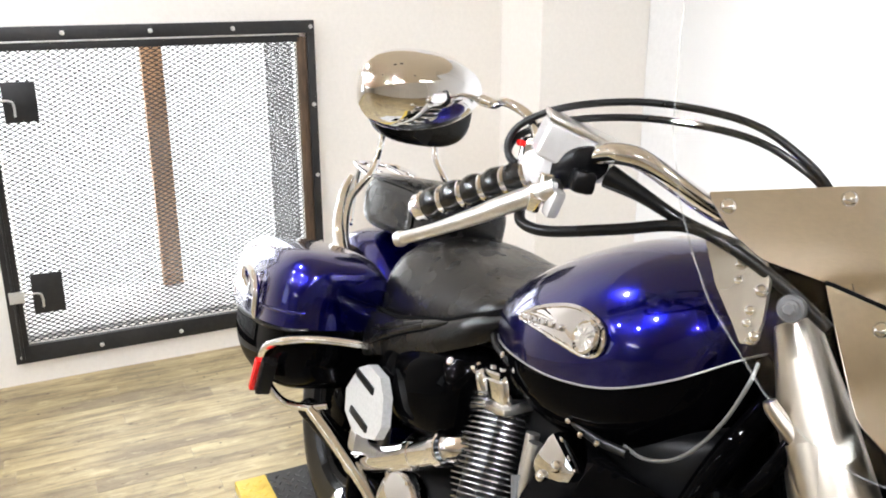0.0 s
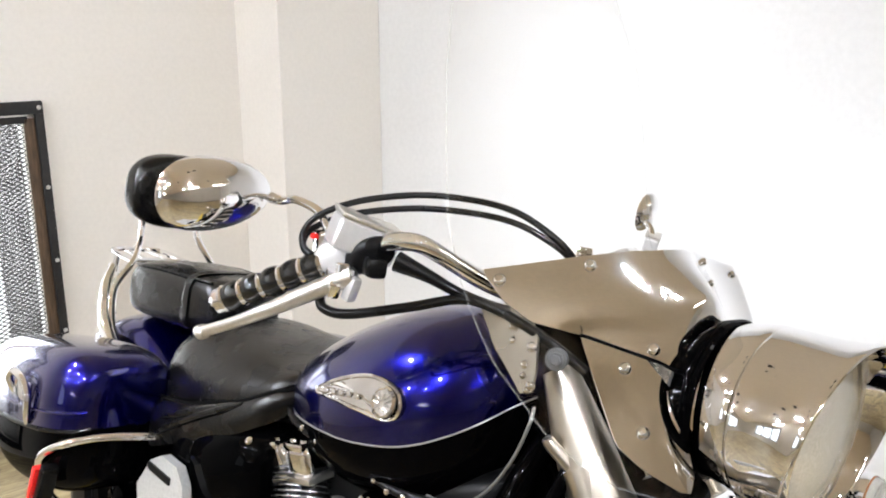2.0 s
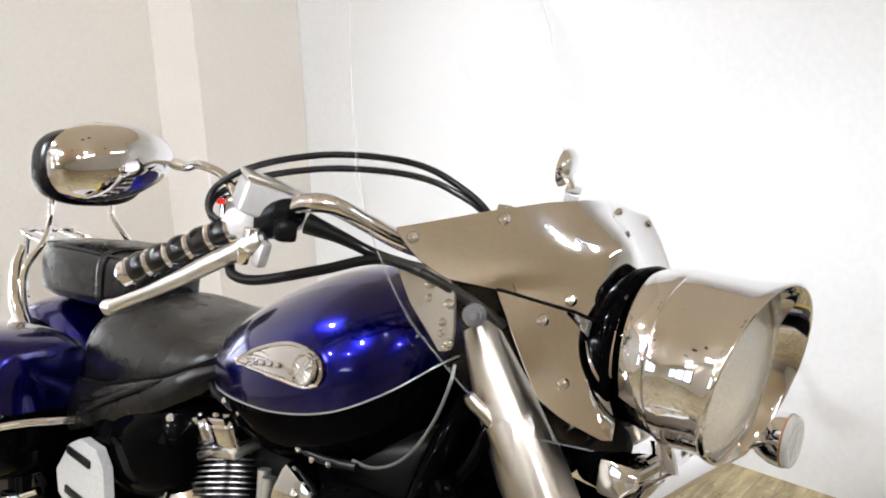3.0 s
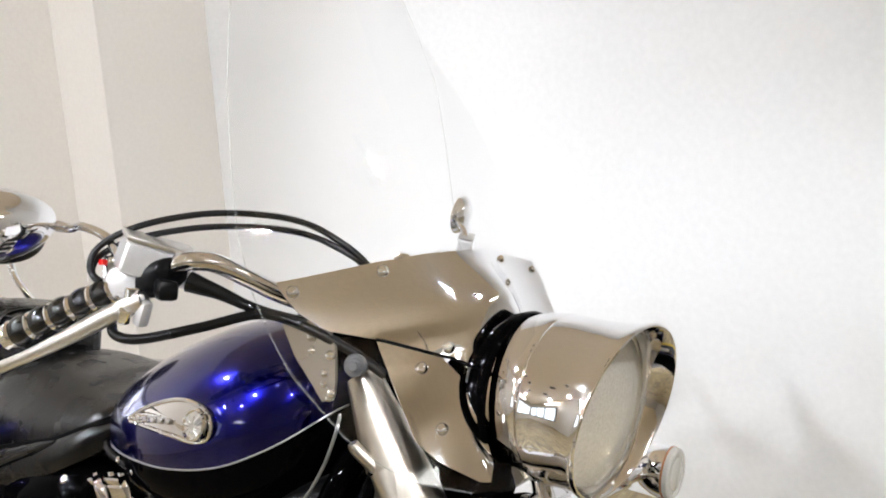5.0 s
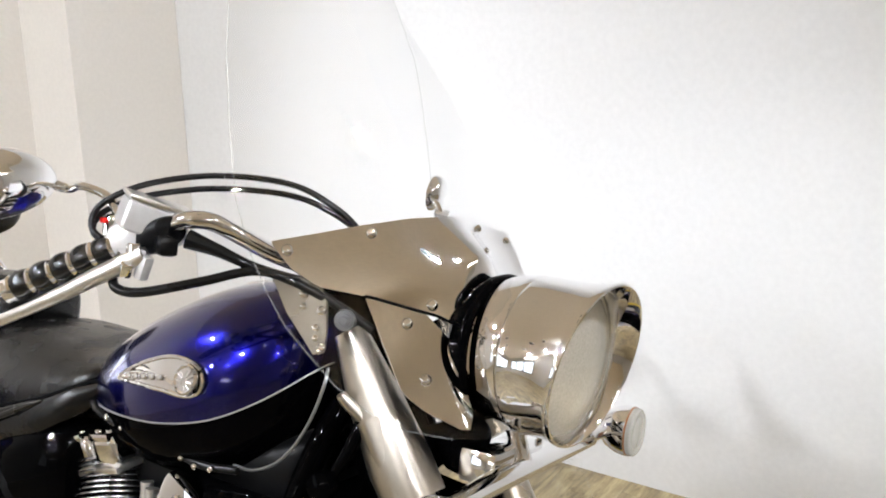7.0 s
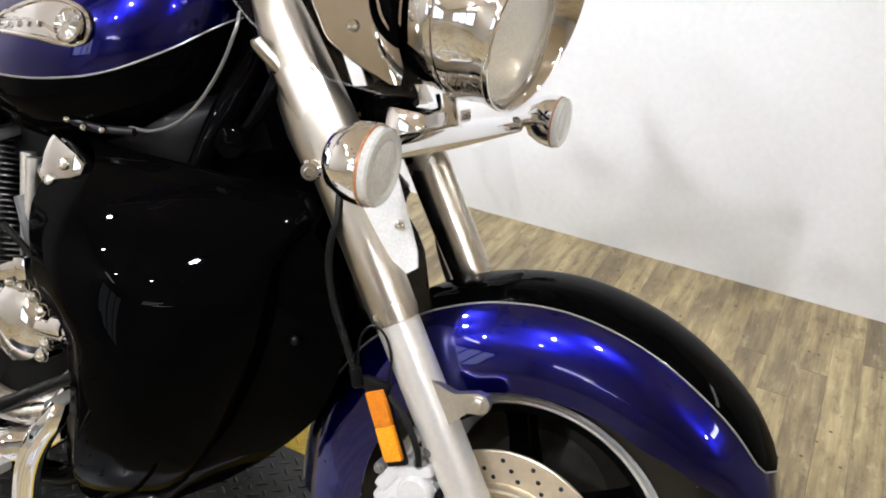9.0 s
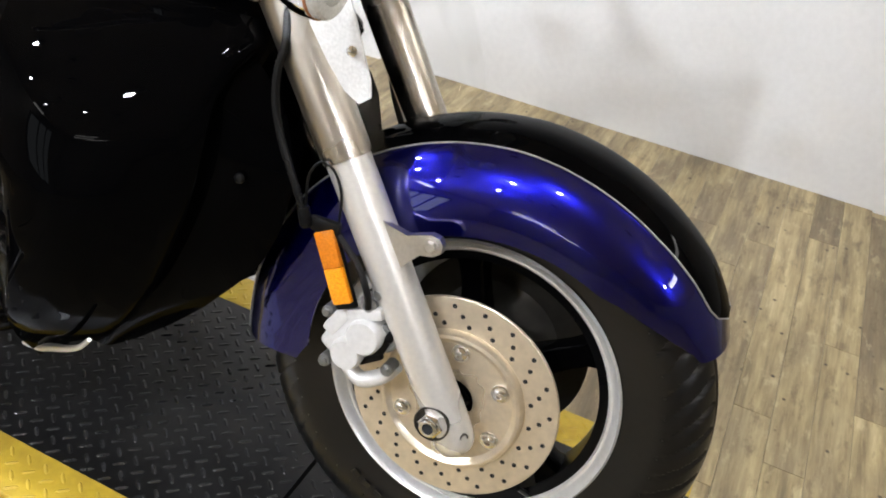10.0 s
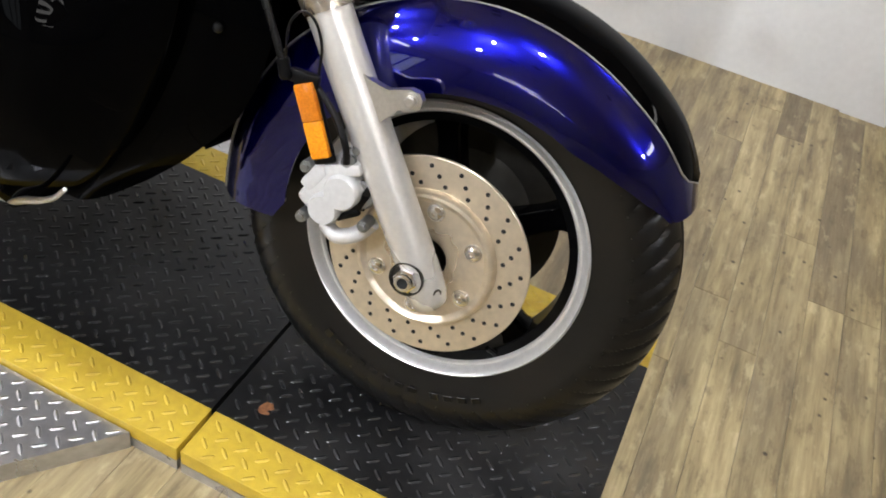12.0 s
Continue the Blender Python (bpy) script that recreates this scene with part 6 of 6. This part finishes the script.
# small engine parts ahead of the crankcase
for k in range(7):
    a = radians(100 - 22 * k)
    T("cover_lug", join(dome((-0.765 + 0.064 * math.cos(a), -0.205, 0.458 + 0.064 * math.sin(a)), (0.2, -1, 0.3), 0.0105, 0.9), lathe([(-0.03, 0.010), (0, 0.0115)], (-0.765 + 0.064 * math.cos(a), -0.203, 0.458 + 0.064 * math.sin(a)), (0, -1, 0), 14)), "chrome", case)
ribs = T("ribbed_cover", body([(-0.755, -0.165, 0.555, 0.02, 0.025, 0.03, 3), (-0.745, -0.17, 0.552, 0.032, 0.038, 0.04, 3), (-0.70, -0.17, 0.535, 0.03, 0.036, 0.038, 3), (-0.675, -0.165, 0.525, 0.018, 0.02, 0.025, 3)], 3, 28), "black_part", case, "black ribbed cover")
for k in range(6):
    T("rib", box((0.003, 0.012, 0.055), 0.001, Matrix.Translation((-0.742 + 0.012 * k, -0.203, 0.553 - 0.005 * k)) @ Matrix.Rotation(radians(-25), 4, "Y")), "fin", ribs)
plug = T("chrome_plug", lathe([(-0.045, 0.012), (-0.043, 0.020), (-0.020, 0.020), (-0.018, 0.016), (0.020, 0.016), (0.022, 0.021), (0.034, 0.021), (0.038, 0.012), (0.038, 0.001)], (-0.638, -0.205, 0.484), (1, 0.05, 0.1), 28), "chrome", case, "chrome fitting with collars")
T("brake_pedal_rod", tube([(-0.72, -0.262, 0.362), (-0.69, -0.26, 0.383), (-0.62, -0.255, 0.43), (-0.575, -0.24, 0.46)], [0.012, 0.010, 0.009, 0.009], 14), "black_part", case, "black pedal lever")
T("chrome_brace", tube([(-0.66, -0.215, 0.395), (-0.625, -0.218, 0.43), (-0.59, -0.215, 0.465)], [0.012, 0.013, 0.012], 16), "chrome", case, "short chrome brace")
T("header_pipe", tube([(-0.95, -0.225, 0.415), (-0.88, -0.238, 0.385), (-0.80, -0.240, 0.358), (-0.73, -0.240, 0.350), (-0.67, -0.225, 0.362), (-0.62, -0.18, 0.40)], 0.021, 20), "soft_chrome", case, "pale polished header pipe")
T("pushrod_cover", tube([(-0.800, -0.172, 0.640), (-0.770, -0.176, 0.580), (-0.735, -0.180, 0.528), (-0.69, -0.182, 0.500)], [0.0105, 0.0105, 0.011, 0.009], 14), "mount", case, "grey tube beside the fins")

T("down_pipe", tube([(-0.640, -0.215, 0.395), (-0.645, -0.232, 0.365), (-0.668, -0.238, 0.325), (-0.690, -0.238, 0.270), (-0.700, -0.235, 0.200), (-0.705, -0.230, 0.150)], [0.016, 0.019, 0.0195, 0.0195, 0.019, 0.018], 20), "chrome", case, "bent chrome down pipe")
T("chrome_bracket", join(box((0.055, 0.020, 0.024), 0.007, Matrix.Translation((-0.765, -0.212, 0.545)) @ Matrix.Rotation(radians(-28), 4, "Y")), box((0.026, 0.026, 0.036), 0.008, Matrix.Translation((-0.742, -0.210, 0.553)) @ Matrix.Rotation(radians(-12), 4, "Y"))), "chrome", case, "small cast chrome bracket")
T("fitting_nut", join(lathe([(-0.012, 0.017), (0.012, 0.017), (0.014, 0.014)], (-0.672, -0.208, 0.478), (1, 0.05, 0.1), 6), lathe([(-0.020, 0.013), (0.020, 0.013)], (-0.690, -0.208, 0.474), (1, 0.05, 0.1), 20)), "chrome", case, "chrome hex union")
T("clutch_cable", tube([(-0.80, -0.20, 0.60), (-0.755, -0.212, 0.590), (-0.70, -0.212, 0.560), (-0.665, -0.205, 0.515), (-0.650, -0.19, 0.470)], 0.0055, 10), "hose", case, "black cable beside the cover")
T("grey_strut", tube([(-0.700, -0.225, 0.345), (-0.655, -0.232, 0.375), (-0.610, -0.232, 0.412)], [0.008, 0.010, 0.008], 12), "dull_trim", case, "dull grey strut")

# exhaust
pipes = T("exhaust_pipe", join(
    tube([(-0.935, -0.09, 0.625), (-0.960, -0.160, 0.607), (-1.00, -0.188, 0.582), (-1.125, -0.190, 0.503), (-1.25, -0.190, 0.432), (-1.317, -0.185, 0.394), (-1.36, -0.15, 0.36)], [0.028, 0.029, 0.028, 0.026, 0.026, 0.026, 0.024], 24),
    tube([(-0.66, -0.10, 0.36), (-0.70, -0.20, 0.30), (-0.80, -0.235, 0.26), (-1.0, -0.22, 0.235), (-1.3, -0.16, 0.20), (-1.5, -0.10, 0.19)], [0.024, 0.026, 0.03, 0.034, 0.038, 0.038], 24)), "chrome", None, "long chrome exhaust pipes")
for px, pz, pr in ((-0.985, 0.591, 0.033), (-1.075, 0.535, 0.030), (-1.305, 0.401, 0.029)):
    T("pipe_clamp", lathe([(-0.012, pr - 0.002), (-0.010, pr), (0.010, pr), (0.012, pr - 0.002)], (px, -0.189, pz), (-0.86, 0, -0.52), 30), "chrome", pipes, "chrome pipe clamp")

# foot boards, pegs, frame and lower fairing
STAND_UP = Matrix(((1, 0, 0, 0), (0, 0, -1, -0.252), (0, 1, 0, 0), (0, 0, 0, 1)))
board = T("pillion_footboard", moved(prism([(-1.252, 0.540), (-1.264, 0.580), (-1.222, 0.640), (-1.185, 0.660), (-1.130, 0.657), (-1.103, 0.630), (-1.092, 0.580), (-1.108, 0.548), (-1.155, 0.530), (-1.205, 0.520)], -0.009, 0.009), STAND_UP), "pad", None, "folded pale grey pillion footboard")
for z0 in (0.627, 0.553):
    T("rubber_strip", box((0.082, 0.006, 0.015), 0.0028, Matrix.Translation((-1.185, -0.262, z0)) @ Matrix.Rotation(radians(4), 4, "Y")), "hose", board, "dark rubber strip")
T("board_bracket", join(tube([(-1.195, -0.250, 0.525), (-1.195, -0.235, 0.49), (-1.20, -0.18, 0.47)], 0.013, 14), box((0.03, 0.03, 0.04), 0.008, Matrix.Translation((-1.195, -0.25, 0.505)))), "satin", board, "pale metal bracket")
for side in (-1, 1):
    rb = T("rider_footboard", box((0.30, 0.105, 0.016), 0.006, Matrix.Translation((-0.82, side * 0.335, 0.285)) @ Matrix.Rotation(radians(-4), 4, "Y")), "pad", None, "rider footboard with rubber mat")
    T("board_mat", box((0.27, 0.085, 0.008), 0.003, Matrix.Translation((-0.82, side * 0.335, 0.296)) @ Matrix.Rotation(radians(-4), 4, "Y")), "hose", rb, "black rubber mat")
    T("board_arm", tube([(-0.80, side * 0.33, 0.275), (-0.80, side * 0.24, 0.28), (-0.80, side * 0.15, 0.30)], 0.012), "black_part", rb)
T("frame", join(*[tube([(-0.47, s * 0.05, 0.94), (-0.50, s * 0.12, 0.80), (-0.54, s * 0.15, 0.60), (-0.60, s * 0.15, 0.40), (-0.68, s * 0.15, 0.22), (-0.85, s * 0.16, 0.19), (-1.2, s * 0.16, 0.20), (-1.35, s * 0.16, 0.32), (-1.35, s * 0.15, 0.60), (-1.32, s * 0.13, 0.72), (-1.05, s * 0.10, 0.76)], 0.019, 14) for s in (-1, 1)],
                *[tube([(-1.30, s * 0.15, 0.70), (-1.55, s * 0.15, 0.70), (-1.95, s * 0.13, 0.66)], 0.016, 12) for s in (-1, 1)], tube([(-0.50, 0, 0.93), (-0.80, 0, 0.80), (-1.20, 0, 0.74)], 0.03, 16)), "black", None, "black steel frame tubes")
T("swing_arm", join(*[tube([(-1.22, s * 0.13, 0.37), (-1.45, s * 0.14, 0.345), (-1.73, s * 0.14, 0.325)], 0.026, 16) for s in (-1, 1)]), "black", None, "black swing arm")


def fairing_front(z):
    return float(np.interp(z, [0.200, 0.219, 0.247, 0.291, 0.337, 0.378, 0.442, 0.502, 0.557, 0.609, 0.650, 0.690, 0.724, 0.745], [-0.600, -0.585, -0.545, -0.478, -0.440, -0.418, -0.395, -0.376, -0.365, -0.360, -0.362, -0.352, -0.330, -0.345]))


def fairing_rear(z):
    return float(np.interp(z, [0.20, 0.23, 0.30, 0.42, 0.50, 0.52, 0.555, 0.65, 0.745], [-0.605, -0.635, -0.620, -0.598, -0.606, -0.620, -0.665, -0.718, -0.735]))


def cowl_front(z):
    return float(np.interp(z, [0.24, 0.30, 0.346, 0.396, 0.44, 0.50, 0.57, 0.65, 0.70, 0.745], [-0.500, -0.425, -0.375, -0.330, -0.294, -0.270, -0.260, -0.285, -0.335, -0.385]))


def blade_point(u, z):
    """The bowed outer shield; u runs from its front edge (0) to the rear (1)."""
    v = (0.745 - z) / 0.545
    bow = 0.050 * math.sin(math.pi * min(1, v * 0.9 + 0.08))
    shoulder = 0.080 * max(0.0, 1 - v / 0.30) ** 2
    y = 0.198 + (0.022 + bow) * math.sin(min(1, u * 1.5) * 1.57) - 0.02 * max(0, u - 0.8) / 0.2
    y -= 0.05 * max(0, (0.30 - z)) / 0.1 + shoulder
    return fairing_front(z) + (fairing_rear(z) - fairing_front(z)) * u, y, z


def blade(side):
    rows = []
    for k in range(31):
        z = 0.745 - 0.545 * k / 30
        row = [blade_point(j / 18, z) for j in range(19)]
        x, y, _ = row[0]
        row = [(x - 0.004, y - 0.016, z), (x + 0.004, y - 0.008, z)] + row
        rows.append([(x, side * y, z) for x, y, z in row])
    return thick(rows, 0.006 * side)


def cowl(side):
    rows = []
    for k in range(21):
        z = 0.735 - 0.485 * k / 20
        x0 = cowl_front(z)
        rows.append([(x0 + (-0.52 - x0) * j / 10, side * (0.118 + 0.042 * math.sin(min(1, j / 6) * 1.57)), z) for j in range(11)])
    return thick(rows, 0.006 * side)


for side in (-1, 1):
    low = T("lower_fairing", blade(side), "black", None, "deep gloss black lower fairing", 60)
    T("fairing_edge", tube([(fairing_front(z) + 0.002, side * (blade_point(0, z)[1] - 0.003), z) for z in np.linspace(0.25, 0.72, 24)], 0.0045, 10, 2), "black", low, "rolled gloss black edge")
    T("fairing_lip", tube([(x, side * (blade_point(0.5, z)[1] + 0.002), z) for x, z in ((-0.452, 0.315), (-0.478, 0.288), (-0.52, 0.258), (-0.56, 0.236), (-0.60, 0.212), (-0.63, 0.208))], [0.003, 0.004, 0.005, 0.006, 0.006, 0.006], 10), "satin", low, "pale bottom lip")
    inner = T("radiator_cowl", cowl(side), "black", None, "black radiator cowl beside the front wheel", 60)
    T("cowl_screw", dome((-0.318, side * 0.155, 0.56), (0.2, side, 0), 0.007), "black_part", inner)
    T("cowl_screw", dome((-0.41, side * 0.165, 0.70), (0.2, side, 0), 0.006), "black_part", inner)
T("inner_panel", body([(-0.385, 0, 0.59, 0.11, 0.14, 0.17, 3), (-0.40, 0, 0.58, 0.135, 0.18, 0.21, 3.4), (-0.50, 0, 0.55, 0.135, 0.21, 0.26, 3.6), (-0.58, 0, 0.54, 0.13, 0.22, 0.26, 3.4)], 3, 36), "black", None, "black radiator cowl between the lower fairings")
T("tank_base", body([(-0.50, 0, 0.80, 0.05, 0.05, 0.10, 3), (-0.54, 0, 0.78, 0.120, 0.06, 0.14, 3.4), (-0.70, 0, 0.74, 0.135, 0.06, 0.12, 3.4), (-0.90, 0, 0.72, 0.12, 0.06, 0.08, 3.2), (-0.98, 0, 0.74, 0.07, 0.04, 0.05, 3)], 3, 32), "black_part", None, "black frame cover under the tank")
T("steering_cover", join(box((0.10, 0.13, 0.22), 0.03, Matrix.Translation((-0.455, 0, 0.87)) @ Matrix.Rotation(radians(-30), 4, "Y"))), "black", None, "black steering head cover")
T("chrome_horn", join(tube([(-0.395, -0.130, 0.93), (-0.40, -0.155, 0.86), (-0.43, -0.165, 0.80)], [0.006, 0.010, 0.006], 12), lathe([(-0.02, 0.018), (0, 0.022), (0.01, 0.019), (0.014, 0.002)], (-0.43, -0.175, 0.80), (0.2, -1, 0), 24)), "black", None, "black side fitting")
stand = T("side_stand", join(tube([(-0.86, 0.17, 0.22), (-0.88, 0.26, 0.12), (-0.895, 0.30, 0.085)], [0.014, 0.013, 0.012], 14), box((0.06, 0.04, 0.008), 0.003, Matrix.Translation((-0.90, 0.305, 0.078)) @ Matrix.Rotation(radians(12), 4, "X"))), "black_part", None, "black steel side stand")
# ---- floor planks, pieces of the floor ----
PW, PL = 0.0785, 0.92
plank_meshes = []
for k in range(6):
    src = make("plank", box((PL - 0.0007, PW - 0.0007, 0.006), 0.0004, None, 1), "wood", floor, sharp=0)
    plank_meshes.append(src)
count = 0
rng = random.Random(4)
for r in range(54):
    y = WALL_N - PW * (r + 0.5)
    shift = rng.random() * PL
    for c in range(-3, 4):
        x = WALL_E - PL * (c + 0.5) - shift + PL
        if x < -1.9 or x - PL / 2 > WALL_E - 0.02 or y < -1.15:
            continue
        x1 = min(x + PL / 2, WALL_E - 0.001)
        x0 = x - PL / 2
        if x1 - x0 < 0.08:
            continue
        src = plank_meshes[count % 6]
        o = src if count < 6 else new("plank", src.data)
        o.parent = floor
        o.matrix_local = Matrix.Translation(((x0 + x1) / 2, y, FLOOR - 0.003)) @ Matrix.Diagonal(((x1 - x0) / PL, 1, 1, 1))
        count += 1
